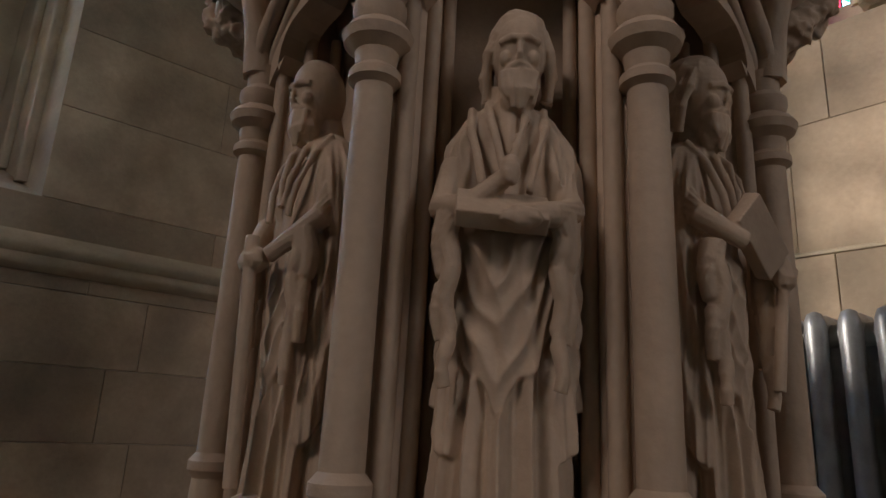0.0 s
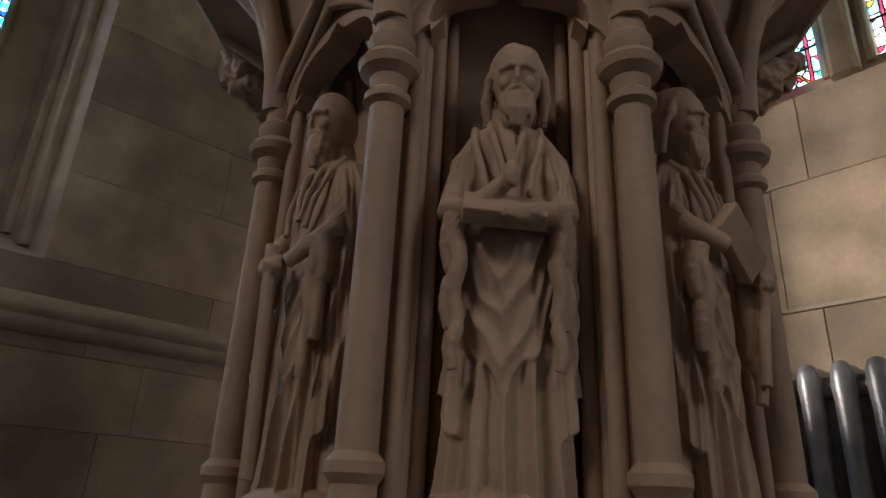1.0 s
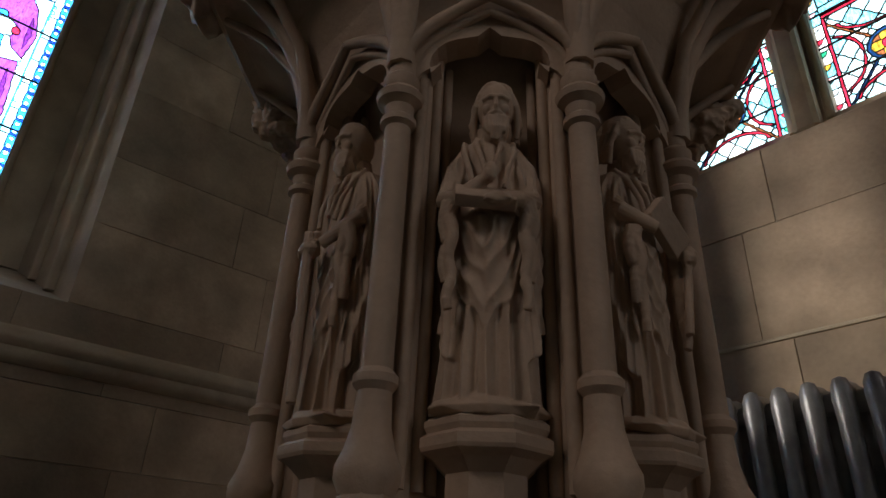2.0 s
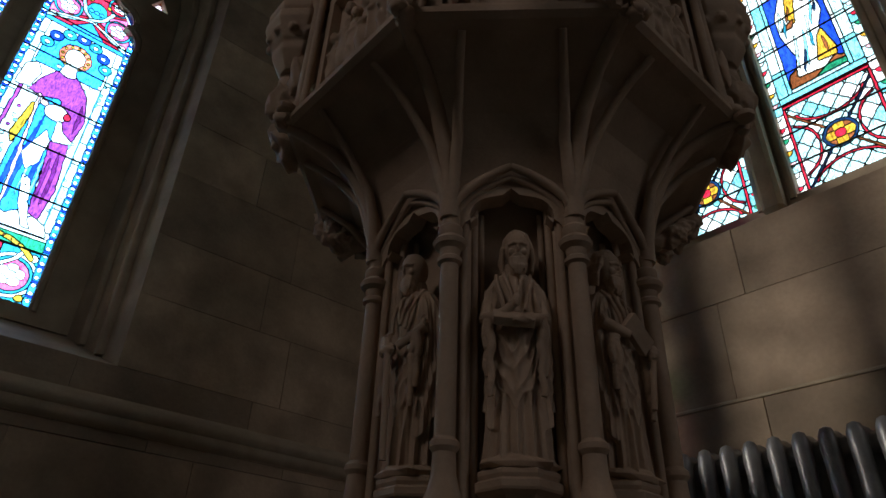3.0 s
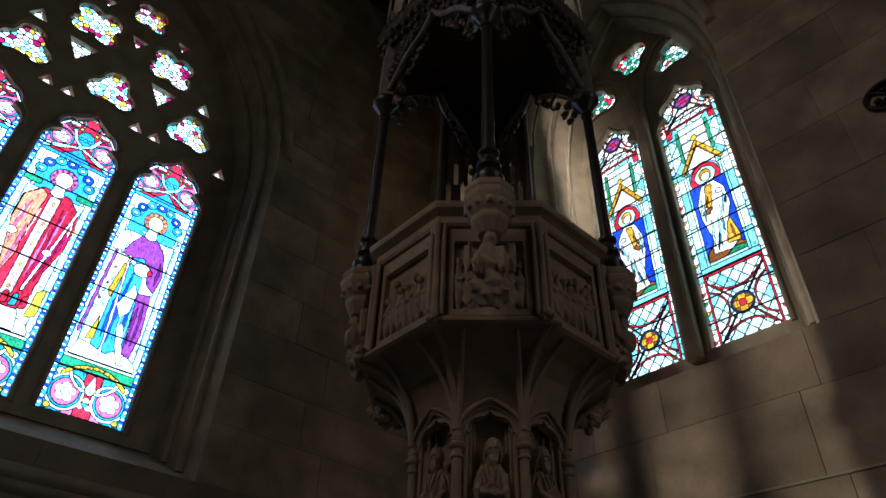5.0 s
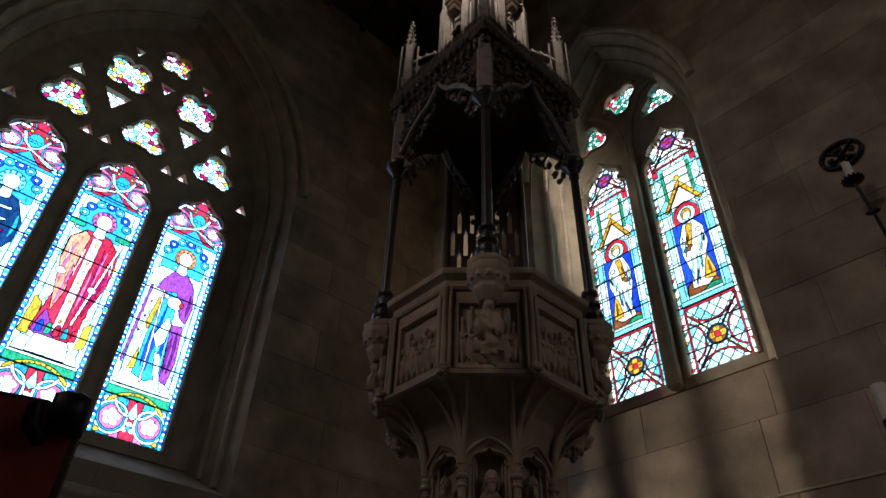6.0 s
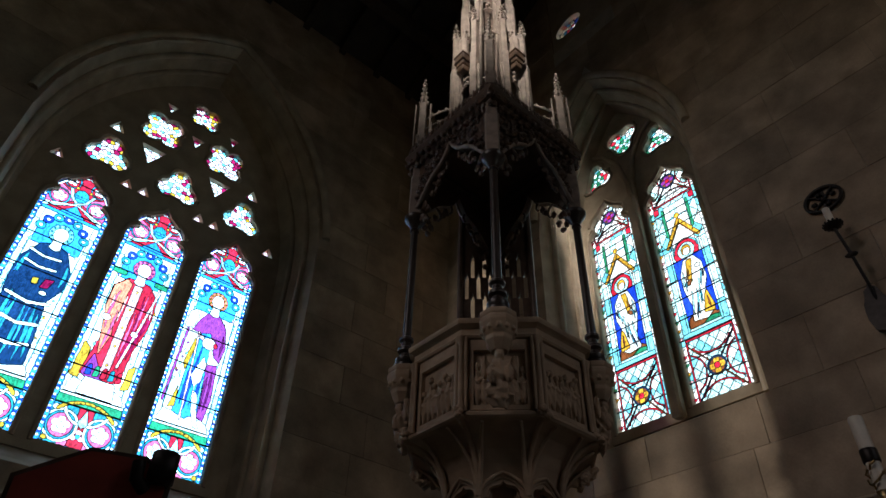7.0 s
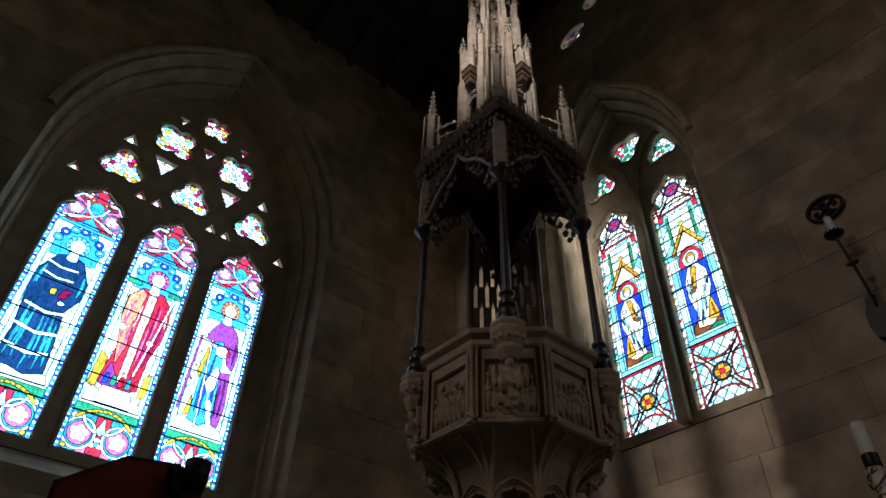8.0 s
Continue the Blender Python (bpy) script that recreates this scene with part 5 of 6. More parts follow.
    ob.matrix_basis = Matrix.Translation(place) @ Matrix.Rotation(radians(turn), 4, "Z")
    carve(ob, 0.00125, 1)
    return tagged(ob, label, "statue", "statues round the pulpit")


for kind, turn, label in ((0, 225, "carved stone robed statue holding an open book"), (1, 270, "carved stone robed statue holding a broad book aslant"), (2, 180, "carved stone robed statue leaning on a staff")):
    r = 0.262
    statue("statue", label, (PC + r * math.cos(radians(turn)), PC + r * math.sin(radians(turn)), 1.176), turn + 90, kind)


# ---- pulpit canopy ----
K0, K1 = 0.13, 0.945
KC = (K0 + K1) / 2
canopy = thing("pulpit_canopy", "tall carved dark oak pulpit canopy with crocketed spire on slim posts", "canopy", place=(KC, KC, 2.60))
KH = (K1 - K0) / 2


def up(z):
    return z - 2.60


def crocketed(bm, x, y, z0, z1, r, rng, rows=4):
    """A slim pointed pinnacle with leaf knobs up its edges."""
    turned(bm, [(r * 1.25, z0), (r * 1.25, z0 + 0.012), (r, z0 + 0.02), (r * 0.12, z1 - 0.02), (r * 0.4, z1 - 0.014), (r * 0.4, z1), (r * 0.1, z1 + 0.02)], 4, x, y, math.pi / 4)
    for j in range(rows):
        f = (j + 0.6) / (rows + 0.6)
        for k in range(4):
            a = math.pi / 4 + math.pi / 2 * k
            rr = r * (1 - f) + 0.006
            blob(bm, (x + rr * math.cos(a), y + rr * math.sin(a), z0 + (z1 - z0) * f), (0.011, 0.011, 0.013), 0.4, rng.random() * 9, 6, 5)


rng = random.Random(21)
posts = ((-KH, -KH), (-KH, KH), (KH, -KH), (KH, KH))
for x, y in posts:
    bm = bmesh.new()
    turned(bm, [(0.072, up(2.484)), (0.072, up(2.505)), (0.055, up(2.515)), (0.062, up(2.53)), (0.062, up(2.55)), (0.038, up(2.565)), (0.034, up(2.59)), (0.052, up(2.605)), (0.052, up(2.625)), (0.033, up(2.64)),
                (0.030, up(2.67)), (0.046, up(2.685)), (0.046, up(2.70)), (0.028, up(2.715)), (0.026, up(3.60)), (0.034, up(3.605)), (0.034, up(3.618)), (0.027, up(3.63)), (0.045, up(3.66)),
                (0.050, up(3.672)), (0.072, up(3.70)), (0.080, up(3.715)), (0.080, up(3.735)), (0.070, up(3.745))], 16, x, y)
    part("post", bm, POST_OAK, canopy, "slim turned dark oak post").data.set_sharp_from_angle(angle=radians(30))
    bm = bmesh.new()
    m = Matrix.Translation((x, y, 0)) @ Matrix.Rotation(math.pi / 4, 4, "Z")
    chamfer_box(bm, -0.050, -0.050, up(3.74), 0.050, 0.050, up(4.15), 0.012, m)
    chamfer_box(bm, -0.042, -0.042, up(4.14), 0.042, 0.042, up(4.62), 0.012, m)
    chamfer_box(bm, -0.032, -0.032, up(4.60), 0.032, 0.032, up(5.08), 0.010, m)
    for s in (-1, 1):
        turned(bm, [(0.009, up(4.2)), (0.009, up(5.08))], 6, x + s * 0.045, y - s * 0.045)
    for k in range(4):
        a = math.pi / 2 * k
        blob(bm, (x + 0.045 * math.cos(a), y + 0.045 * math.sin(a), up(4.62)), (0.016, 0.016, 0.03), 0.4, k)
    part("buttress", bm, LIT_OAK, canopy, "square oak buttress with gablets", smooth=False)
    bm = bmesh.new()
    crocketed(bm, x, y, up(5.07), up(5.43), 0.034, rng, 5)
    part("pinnacle", bm, LIT_OAK, canopy)


def ogee(half, z0, z1, n=12):
    """The lower edge of an ogee arch, from one foot to the other."""
    pts = []
    for i in range(n + 1):
        f = i / n
        u = half * (1 - f)
        z = z0 + (z1 - z0) * (0.62 * math.sin(min(1, f / 0.75) * math.pi / 2) + 0.38 * max(0, (f - 0.6) / 0.4) ** 2)
        pts.append((u, z))
    return pts + [(-u, z) for u, z in pts[-2::-1]]


sides = [Matrix.Rotation(radians(a), 4, "Z") for a in (180, 270, 0, 90)]
for m in sides:
    wide = KH - 0.03
    low = ogee(wide - 0.02, up(3.78), up(4.20))
    loop = [(wide, up(3.76)), (wide, up(4.30)), (-wide, up(4.30)), (-wide, up(3.76))] + low[::-1]
    bm = slab("arch_panel", loop, [], -0.02, 0.02, lambda u, v, d: (KH + d, u, v), OAK)
    for v in bm.verts:
        v.co = m @ v.co
    part("arch_panel", bm, OAK, canopy, "dark oak ogee arch panel", smooth=False)
    # ogee hood with crockets, hanging cusps, cresting
    bm = bmesh.new()
    tube(bm, [(KH + 0.03, u, z + 0.012) for u, z in low], 0.016, 6)
    for v in bm.verts:
        v.co = m @ v.co
    part("hood", bm, LIT_OAK, canopy)
    bm = bmesh.new()
    for i, (u, z) in enumerate(low):
        for k in range(3):
            blob(bm, (KH + rng.uniform(0.01, 0.05), u + rng.uniform(-0.02, 0.02), z + 0.05 + 0.03 * k + rng.uniform(-0.015, 0.015)), (0.022, 0.020, 0.018), 0.6, rng.random() * 9, 6, 5)
    for _ in range(110):
        u = rng.uniform(-wide, wide)
        under = np.interp(abs(u), [p[0] for p in low[12::-1]], [p[1] for p in low[12::-1]])
        if under + 0.03 < up(4.27):
            z = rng.uniform(under + 0.03, up(4.27))
            d = rng.uniform(0.012, 0.04)
            turn_leaf = rng.uniform(0, 6.28)
            for lobe in range(3):
                a = turn_leaf + lobe * 2.1
                blob(bm, (KH + d, u + 0.014 * math.cos(a), z + 0.014 * math.sin(a)), (0.010, 0.013, 0.013), 0.5, rng.random() * 9, 6, 5)
    tagged(part("crocketing", bm, OAK, canopy, "leafy crockets of dark oak"), kind="stuff").data.transform(m)
    bm = bmesh.new()
    for s in (-1, 1):
        for u, z, r in ((0.30, 3.80, 0.035), (0.26, 3.74, 0.028), (0.33, 3.70, 0.03), (0.22, 3.86, 0.025), (0.12, 3.98, 0.03), (0.15, 3.93, 0.022), (0.29, 3.66, 0.022)):
            blob(bm, (KH, s * u, up(z)), (0.016, r, r * 1.1), 0.7, rng.random() * 9, 8, 6)
        for c, zc, r in ((0.24, 3.90, 0.07), (0.12, 4.04, 0.06)):
            tube(bm, [(KH, s * c + r * math.cos(a), up(zc) + r * math.sin(a)) for a in (math.pi * 1.25 * q / 8 + (0 if s > 0 else -0.75) for q in range(9))], 0.011, 6)
    tagged(part("cusping", bm, OAK, canopy, "pierced oak cusps and hanging leaves"), kind="stuff").data.transform(m)
    bm = bmesh.new()
    ext = KH + 0.03
    skin(bm, [[bm.verts.new((KH + d, u, up(z))) for d, z in ((-0.06, 4.28), (0.03, 4.28), (0.045, 4.30), (0.04, 4.33), (0.075, 4.36), (0.085, 4.38), (0.085, 4.40), (-0.06, 4.40))] for u in (-ext - 0.05, ext + 0.05)])
    part("cornice", bm, OAK, canopy, smooth=False).data.transform(m)
    bm = bmesh.new()
    for k in range(15):
        u = -ext + 2 * ext * k / 14
        blob(bm, (KH + 0.07, u, up(4.425)), (0.016, 0.020, 0.028), 0.5, k + 0.3, 8, 6)
        blob(bm, (KH + 0.07, u + 0.028, up(4.31) + rng.uniform(-0.01, 0.01)), (0.022, 0.022, 0.022), 0.6, k + 5.3, 8, 6)
        blob(bm, (KH + 0.05, u + 0.01, up(4.24) + rng.uniform(-0.02, 0.02)), (0.020, 0.022, 0.024), 0.6, k + 2.3, 8, 6)
    for k in range(22):
        u = -ext + 2 * ext * (k + 0.5) / 22
        tube(bm, [(KH + 0.07, u, up(4.40)), (KH + 0.075, u, up(4.46)), (KH + 0.07, u, up(4.50))], 0.008, 6, 0.003)
        for e in (-1, 1):
            tube(bm, [(KH + 0.07, u, up(4.43)), (KH + 0.08, u + e * 0.014, up(4.455)), (KH + 0.075, u + e * 0.020, up(4.445))], 0.006, 6, 0.004)
    tagged(part("cresting", bm, OAK, canopy, "leafy cresting of dark oak"), kind="stuff").data.transform(m)

bm = bmesh.new()
box(bm, -KH, -KH, up(4.32), KH, KH, up(4.37))
part("sounding_board", bm, OAK, canopy, smooth=False)


def ring_pose(r, ang):
    return r * math.cos(ang), r * math.sin(ang)


def tier(z0, z1, core, r, w, pin, name):
    bm = bmesh.new()
    turned(bm, [(core, up(z0)), (core * 0.96, up(z1))], 8, 0, 0, math.pi / 8)
    # dark OAK core puts shade into the gaps between the lighter shafts
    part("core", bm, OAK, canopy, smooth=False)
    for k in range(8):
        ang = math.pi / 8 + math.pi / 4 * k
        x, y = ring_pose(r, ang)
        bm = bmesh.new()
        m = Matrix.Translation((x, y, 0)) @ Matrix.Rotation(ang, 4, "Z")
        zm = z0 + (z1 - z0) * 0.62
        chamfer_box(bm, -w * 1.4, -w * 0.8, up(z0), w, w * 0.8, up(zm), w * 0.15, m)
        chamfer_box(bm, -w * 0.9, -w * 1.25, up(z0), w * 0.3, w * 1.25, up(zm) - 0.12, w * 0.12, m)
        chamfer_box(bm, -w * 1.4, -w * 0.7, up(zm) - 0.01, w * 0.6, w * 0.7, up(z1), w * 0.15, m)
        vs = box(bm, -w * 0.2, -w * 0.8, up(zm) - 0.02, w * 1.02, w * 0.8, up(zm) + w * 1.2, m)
        part(name, bm, LIT_OAK, canopy, smooth=False)
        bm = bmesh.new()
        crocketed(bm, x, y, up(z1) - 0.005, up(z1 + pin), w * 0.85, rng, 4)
        part("pinnacle", bm, LIT_OAK, canopy)
        # slender traceried arch between neighbouring shafts
        ang2 = ang + math.pi / 4
        p, q = Vector((*ring_pose(r * 0.93, ang), 0)), Vector((*ring_pose(r * 0.93, ang2), 0))
        for h in (z0 + (z1 - z0) * 0.90, z0 + (z1 - z0) * 0.45):
            bm = bmesh.new()
            pts = []
            for i in range(9):
                f = i / 8
                pts.append(p.lerp(q, f) + Vector((0, 0, up(h) - 0.10 + 0.12 * (1 - abs(2 * f - 1)) ** 0.6)))
            tube(bm, pts, 0.009, 6)
            mid = p.lerp(q, 0.5)
            for c in range(4):
                blob(bm, (mid.x + rng.uniform(-0.02, 0.02), mid.y + rng.uniform(-0.02, 0.02), up(h) + 0.03 + 0.03 * c), (0.016, 0.016, 0.018), 0.6, rng.random() * 9, 6, 5)
            part("tracery_arch", bm, LIT_OAK, canopy, "crocketed tracery arch")
        for f in (0.18, 0.82):
            c = p.lerp(q, f) * 0.97
            bm = bmesh.new()
            turned(bm, [(0.011, up(z0)), (0.011, up(z1 - 0.16)), (0.016, up(z1 - 0.15)), (0.016, up(z1 - 0.13)), (0.004, up(z1 - 0.02))], 6, c.x, c.y, ang)
            part("tier_rod", bm, LIT_OAK, canopy, smooth=False)
        # thin mullions behind
        for f in (0.36, 0.64):
            if k in (3, 5) or z0 > 5:
                continue
            c = p.lerp(q, f) * 0.80
            bm = bmesh.new()
            turned(bm, [(0.015, up(z0)), (0.015, up(z1 - 0.1))], 4, c.x, c.y, ang)
            part("mullion", bm, LIT_OAK, canopy)


tier(4.38, 5.86, 0.20, 0.325, 0.036, 0.24, "tier_shaft")
tier(5.80, 6.72, 0.135, 0.245, 0.030, 0.22, "tier_shaft")
tier(6.60, 7.45, 0.080, 0.165, 0.022, 0.20, "tier_shaft")
bm = bmesh.new()
turned(bm, [(0.12, up(7.3)), (0.11, up(7.4)), (0.02, up(8.25)), (0.035, up(8.27)), (0.035, up(8.31)), (0.005, up(8.36))], 8, 0, 0, math.pi / 8)
for j in range(8):
    for k in range(8):
        a = math.pi / 8 + math.pi / 4 * k
        rr = 0.115 - 0.011 * j
        blob(bm, (rr * math.cos(a), rr * math.sin(a), up(7.42 + 0.1 * j)), (0.014, 0.014, 0.016), 0.4, j + k, 6, 5)
part("spirelet", bm, LIT_OAK, canopy)
# flying arches from the corner pinnacles to the first tier
for x, y in posts:
    ang = math.atan2(y, x)
    bm = bmesh.new()
    for h, r in ((4.86, 0.011), (4.74, 0.009)):
        pts = []
        for i in range(9):
            f = i / 8
            rad = 0.56 - 0.24 * f
            pts.append((rad * math.cos(ang), rad * math.sin(ang), up(h + 0.14 * math.sin(f * math.pi / 2))))
        tube(bm, pts, r, 6)
    for f in (0.25, 0.5, 0.75):
        rad = 0.56 - 0.24 * f
        tube(bm, [(rad * math.cos(ang), rad * math.sin(ang), up(4.40)), (rad * math.cos(ang), rad * math.sin(ang), up(4.80 + 0.12 * f))], 0.009, 6)
        blob(bm, (rad * math.cos(ang), rad * math.sin(ang), up(4.90 + 0.13 * f)), (0.016, 0.016, 0.02), 0.5, f * 9, 6, 5)
    part("flying_arch", bm, LIT_OAK, canopy, "pierced flying arch of oak, toned as lit")
for ang in (math.pi, -math.pi / 2):
    x, y = ring_pose(0.315, ang)
    bm = bmesh.new()
    m = Matrix.Translation((x, y, 0)) @ Matrix.Rotation(ang, 4, "Z")
    for w, z0, z1 in ((0.036, 5.20, 5.27), (0.046, 5.26, 5.32), (0.060, 5.31, 5.345), (0.056, 5.34, 5.395), (0.064, 5.39, 5.412)):
        chamfer_box(bm, -w, -w, up(z0), w, w, up(z1), 0.006, m)
    part("corbel", bm, OAK, canopy, smooth=False)
    bm = bmesh.new()
    rings = []
    for j in range(25):
        f = j / 24
        w = np.interp(f, (0, 0.3, 0.7, 0.82, 0.87, 0.93, 1.0), (0.046, 0.040, 0.042, 0.030, 0.018, 0.022, 0.006))
        rings.append([bm.verts.new((x + w * (1 + 0.12 * math.sin(7 * a + 2 * f) * (f < 0.8)) * math.cos(a), y + w * (1 + 0.12 * math.sin(7 * a + 2 * f) * (f < 0.8)) * math.sin(a), 5.412 + 0.33 * f)) for a in (2 * math.pi * q / 28 for q in range(28))])
    skin(bm, rings)
    ob = part("statuette", bm, LIT_OAK)
    me = ob.data
    me.transform(Matrix.Translation((-x, -y, -5.412)))
    ob.location = (KC + x, KC + y, 5.412)
    tagged(ob, "small pale carved robed statuette on a corbel", "statuette", "statuettes of the canopy")

# pierced oak back screen, behind the preacher's place
s2 = 1 / math.sqrt(2)
SC = 0.92


def screen_put(u, v, d):
    return ((SC - KC) + (u + d) * s2, (SC - KC) + (-u + d) * s2, up(v))


slits = []
for row, (z0, hgt) in enumerate(((2.70, 0.24), (3.00, 0.24), (3.18, 0.26), (3.38, 0.26), (3.58, 0.24))):
    for k in range(6):
        u = -0.225 + 0.09 * k - (0.0 if row % 2 else 0.045)
        if abs(u) < 0.235:
            slits.append([(u - 0.015, z0), (u + 0.015, z0), (u + 0.015, z0 + hgt - 0.05), (u + 0.006, z0 + hgt - 0.03), (u, z0 + hgt), (u - 0.006, z0 + hgt - 0.03), (u - 0.015, z0 + hgt - 0.05)])
bm = slab("back_screen", rect(-0.265, 0.265, 2.575, 4.32), slits, -0.02, 0.02, screen_put, OAK)
part("back_screen", bm, OAK, canopy, "dark oak screen with rows of narrow slits", smooth=False)
bm = bmesh.new()
for u in (-0.275, 0.275, 0.0):
    p = screen_put(u, 2.602, -0.03)
    turned(bm, [(0.022, up(2.602)), (0.022, up(4.32))], 8, p[0], p[1])
part("screen_stile", bm, OAK, canopy)

# ---- radiator ----
radiator = thing("radiator", "silver-painted cast iron column radiator against the wall", "radiator", place=(2.14, 0.0, 0.0))
bm = bmesh.new()
for dx in (-0.065, 0.065):
    col = []
    for z, r in ((0.12, 0.020), (0.16, 0.029), (0.9, 0.030), (1.50, 0.030), (1.56, 0.032), (1.60, 0.030), (1.625, 0.020), (1.632, 0.006)):
        col.append([bm.verts.new((dx + 0.9 * r * math.cos(a), r * math.sin(a), z)) for a in (2 * math.pi * q / 16 for q in range(16))])
    skin(bm, col)
tube(bm, [(-0.065, 0, 1.585), (0, 0, 1.60), (0.065, 0, 1.585)], 0.032, 12)
tube(bm, [(-0.065, 0, 0.20), (0.065, 0, 0.20)], 0.03, 12)
tube(bm, [(-0.02, -0.046, 1.565), (-0.02, 0.046, 1.565)], 0.034, 12)
tube(bm, [(0.0, -0.046, 0.2), (0.0, 0.046, 0.2)], 0.026, 12)
section = finish("radiator_section", bm, SILVER)
for k in range(17):
    part("radiator_section", section, SILVER, radiator, m=Matrix.Translation((0, 1.12 - 0.0905 * k, 0)))
for y in (0.985, -0.285):
    bm = bmesh.new()
    for dx in (-0.065, 0.065):
        turned(bm, [(0.03, 0.0), (0.028, 0.02), (0.018, 0.06), (0.024, 0.14)], 10, dx, y)
    part("foot", bm, SILVER, radiator)

# ---- candles ----
candlestick = thing("candlestick", "tall brass standing candlestick with a thick white candle", "candlestick", place=(1.83, -0.85, 0))
bm = bmesh.new()
turned(bm, [(0.20, 0), (0.20, 0.03), (0.15, 0.06), (0.06, 0.10), (0.03, 0.16), (0.022, 0.3), (0.022, 1.30), (0.045, 1.33), (0.045, 1.36), (0.024, 1.39), (0.026, 1.60), (0.05, 1.63), (0.054, 1.66), (0.03, 1.69), (0.036, 1.72)], 20)
part("stem", bm, BRASS, candlestick)
bm = bmesh.new()
turned(bm, [(0.033, 1.72), (0.035, 1.87), (0.035, 1.875)], 20)
part("sleeve", bm, WAX, candlestick, "white wax-coloured sleeve")
bm = bmesh.new()
turned(bm, [(0.041, 1.865), (0.043, 1.87), (0.043, 1.93), (0.041, 1.935)], 20)
part("collar", bm, IRON, candlestick, "dark metal collar")
bm = bmesh.new()
turned(bm, [(0.037, 1.93), (0.037, 2.105), (0.034, 2.115), (0.028, 2.108), (0.0, 2.10)], 20)
part("candle", bm, WAX, candlestick, "thick white candle, unlit")
for k in range(10):
    a = k * 2.4
    bm = bmesh.new()
    tube(bm, [(0.034 * math.cos(a), 0.034 * math.sin(a), 1.72 + 0.012 * k), (0.055 * math.cos(a + 0.4), 0.055 * math.sin(a + 0.4), 1.735 + 0.012 * k), (0.05 * math.cos(a + 0.9), 0.05 * math.sin(a + 0.9), 1.75 + 0.012 * k)], 0.006, 6)
    part("ornament_sprig", bm, BRASS, candlestick)

sconce = thing("wall_sconce", "black wrought iron wall bracket with one white candle", "sconce", place=(2.27, -1.11, 3.04))
bm = bmesh.new()
tube(bm, [(-0.05, -0.01, -0.10), (-0.10, -0.015, 0.02), (-0.17, -0.015, 0.20), (-0.215, 0.0, 0.41)], 0.011, 8)
blob(bm, (-0.165, -0.015, 0.20), (0.02, 0.04, 0.02), 0.1, 1, 8, 6)
tube(bm, [(-0.165, -0.05, 0.195), (-0.165, -0.015, 0.22), (-0.165, 0.025, 0.20)], 0.009, 6)
part("arm", bm, IRON, sconce)
bm = bmesh.new()
loop = [(0.075 * math.cos(a) * (1 - 0.35 * math.sin(a)), -0.15 + 0.17 * math.sin(a) + 0.012 * math.sin(9 * a)) for a in (2 * math.pi * q / 30 for q in range(30))]
skin(bm, [[bm.verts.new((d, u, v)) for u, v in loop] for d in (-0.012, -0.06)])
part("back_plate", bm, IRON, sconce, "leaf-edged iron back plate")
bm = bmesh.new()
turned(bm, [(0.012, 0.40), (0.030, 0.41), (0.055, 0.425), (0.058, 0.435), (0.05, 0.438), (0.02, 0.43)], 20, -0.215, 0)
for k in range(14):
    a = 2 * math.pi * k / 14
    blob(bm, (-0.215 + 0.057 * math.cos(a), 0.057 * math.sin(a), 0.437), (0.009, 0.009, 0.012), 0.2, k, 6, 5)
part("drip_pan", bm, IRON, sconce)
bm = bmesh.new()
turned(bm, [(0.024, 0.432), (0.024, 0.575), (0.020, 0.583), (0.002, 0.581)], 16, -0.215, 0)
part("candle", bm, WAX, sconce, "white candle, unlit")

rosette = thing("wall_rosette", "round pierced iron rosette fixed to the wall", "rosette", place=(2.268, -1.085, 3.86))
bm = bmesh.new()
tube(bm, [(-0.02, 0.125 * math.cos(a), 0.10 * math.sin(a)) for a in (2 * math.pi * q / 28 for q in range(29))], 0.014, 8)
part("rim", bm, IRON, rosette)
bm = bmesh.new()
for k in range(4):
    a = math.pi / 4 + math.pi / 2 * k
    tube(bm, [(-0.012, 0, 0), (-0.014, 0.06 * math.cos(a), 0.05 * math.sin(a)), (-0.02, 0.118 * math.cos(a), 0.094 * math.sin(a))], 0.010, 6)
    blob(bm, (-0.02, 0.07 * math.cos(a + 0.5), 0.055 * math.sin(a + 0.5)), (0.012, 0.022, 0.018), 0.4, k, 8, 6)
blob(bm, (-0.02, 0, 0), (0.02, 0.025, 0.025), 0.2, 1)
box(bm, -0.004, -0.02, -0.11, 0.0, 0.02, 0.11)
part("cross_bars", bm, IRON, rosette)

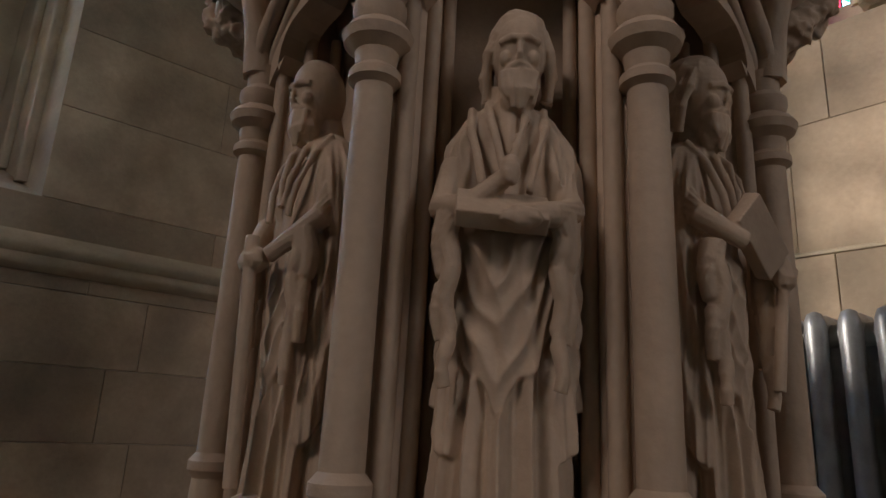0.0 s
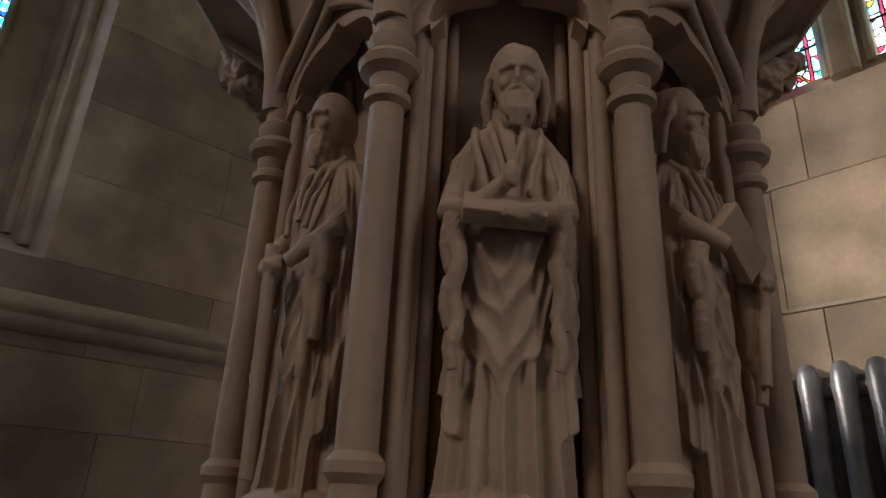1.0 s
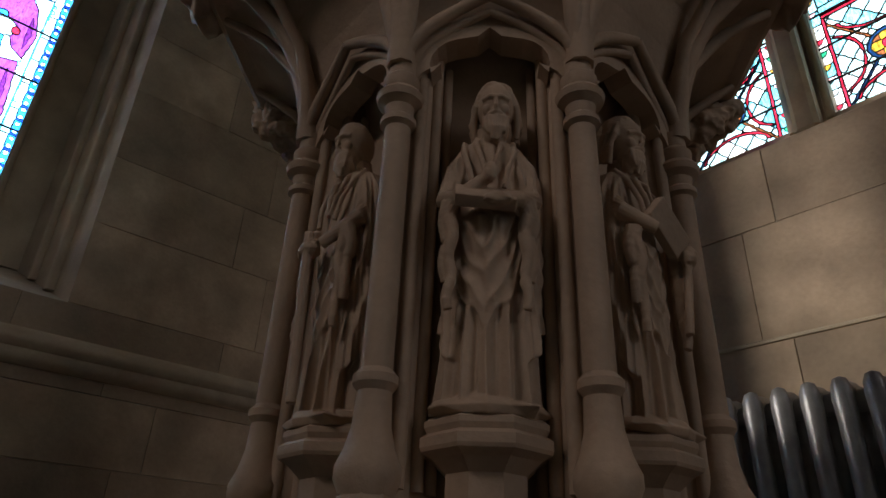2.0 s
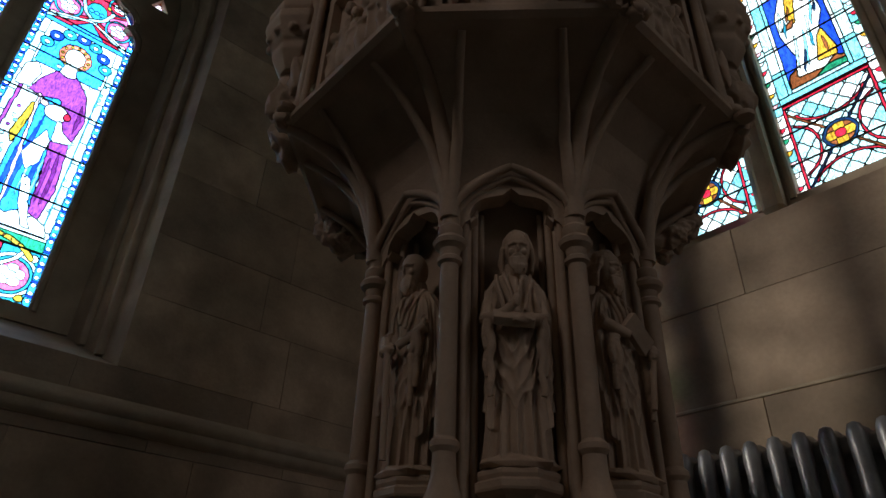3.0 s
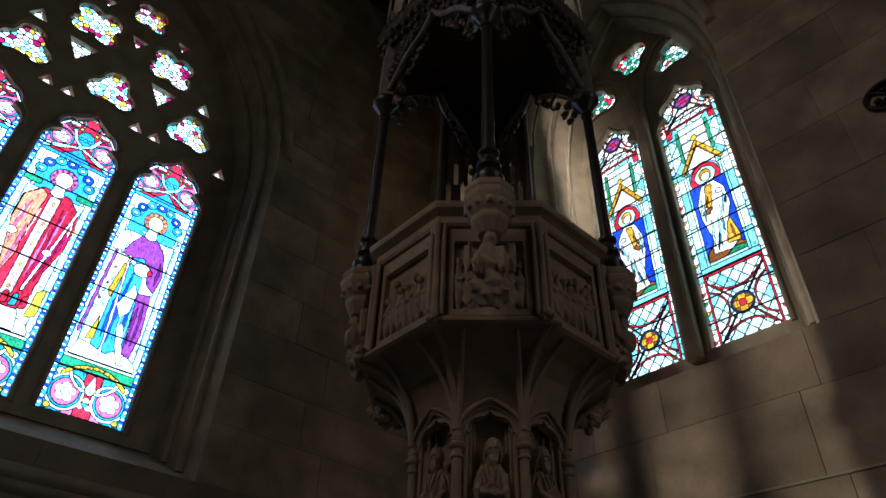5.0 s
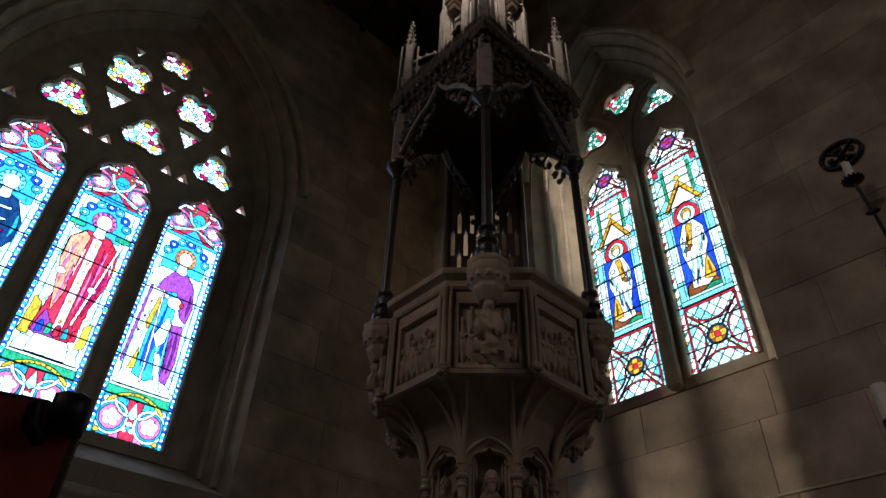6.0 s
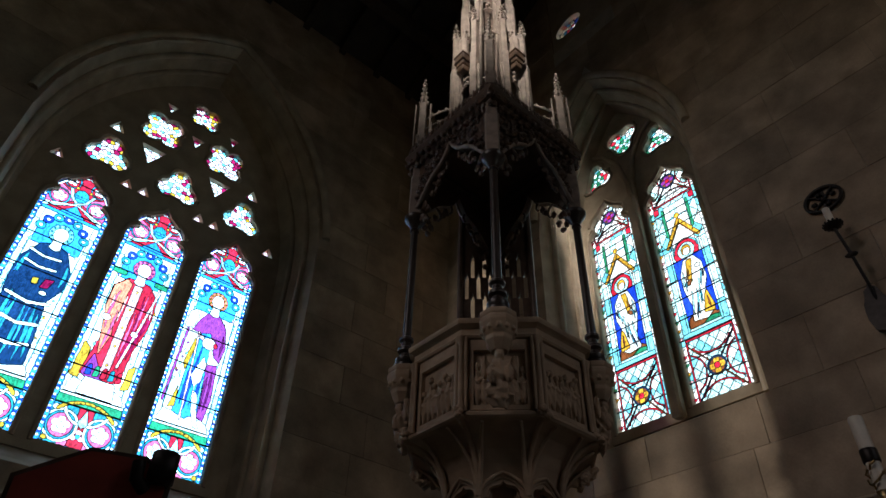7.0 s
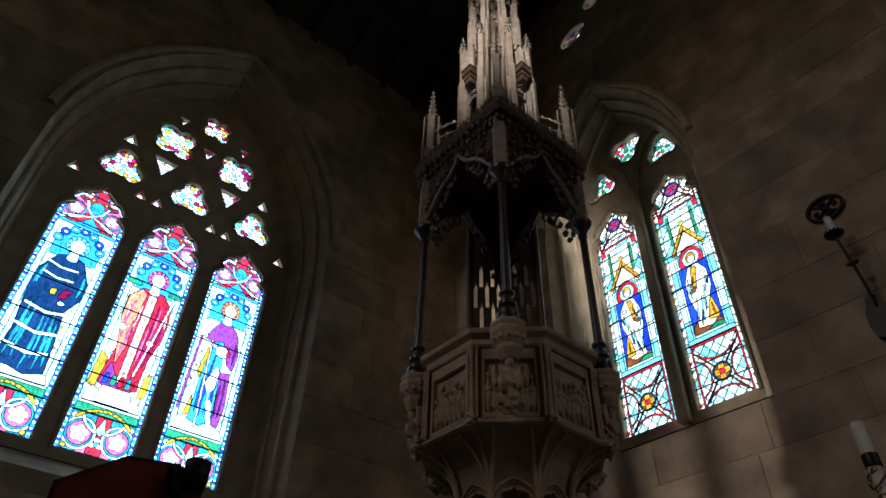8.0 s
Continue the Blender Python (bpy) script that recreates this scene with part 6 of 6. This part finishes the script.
# ---- lectern ----
lectern = thing("lectern", "dark wooden lectern with a red fall and a small black lamp", "lectern", place=(-1.42, 0.26, 0))
bm = bmesh.new()
turned(bm, [(0.20, 0), (0.20, 0.05), (0.05, 0.09), (0.035, 0.15), (0.035, 0.98)], 12)
part("stand", bm, OAK, lectern)
lm = Matrix.Rotation(radians(-18), 4, "Z")
bm = slab("reading_desk", [(-0.28, 0.86), (0.15, 0.86), (0.15, 1.21), (0.06, 1.265), (-0.10, 1.265), (-0.28, 1.16)], [], 0.0, 0.05, lambda u, v, d: (u, -0.03 + d - (v - 0.9) * 0.15, v), OAK)
part("reading_desk", bm, OAK, lectern, smooth=False).data.transform(lm)
bm = slab("fall", [(-0.265, 0.84), (0.135, 0.84), (0.135, 1.20), (0.055, 1.25), (-0.095, 1.25), (-0.265, 1.15)], [], -0.012, -0.003, lambda u, v, d: (u, -0.03 + d - (v - 0.9) * 0.15, v), RED)
part("fall", bm, RED, lectern, "dark red cloth fall", smooth=False).data.transform(lm)
bm = bmesh.new()
chamfer_box(bm, 0.075, -0.155, 1.185, 0.155, -0.045, 1.275, 0.012)
tube(bm, [(0.08, -0.10, 1.16), (0.05, -0.13, 1.18), (0.045, -0.13, 1.23)], 0.02, 8)
part("lamp", bm, IRON, lectern, "small black clamp lamp").data.transform(lm)


# ---- stones of floor and walls ----
rng = random.Random(3)
flag_y = -6.8
while flag_y < 3.05:
    depth = rng.uniform(0.5, 0.75)
    y1 = min(flag_y + depth, 3.1)
    x = -6.0
    while x < 2.2:
        x1 = min(x + rng.uniform(0.55, 1.05), 2.27)
        bm = bmesh.new()
        chamfer_box(bm, x + 0.004, flag_y + 0.004, -0.06, x1 - 0.004, y1 - 0.004, rng.uniform(-0.003, 0.0), 0.005)
        part("flagstone", bm, FLOOR_STONE, floor, smooth=False)
        x = x1
    flag_y = y1
ashlar(wall_north, north, -6.0, 2.27, N_COURSES, [interval(shifted(N_FACE, 0, 0), NC)], rng)
ashlar(wall_east, east, -6.0, 3.1, E_COURSES, [interval(E_FACE, EC), gable_span], rng)
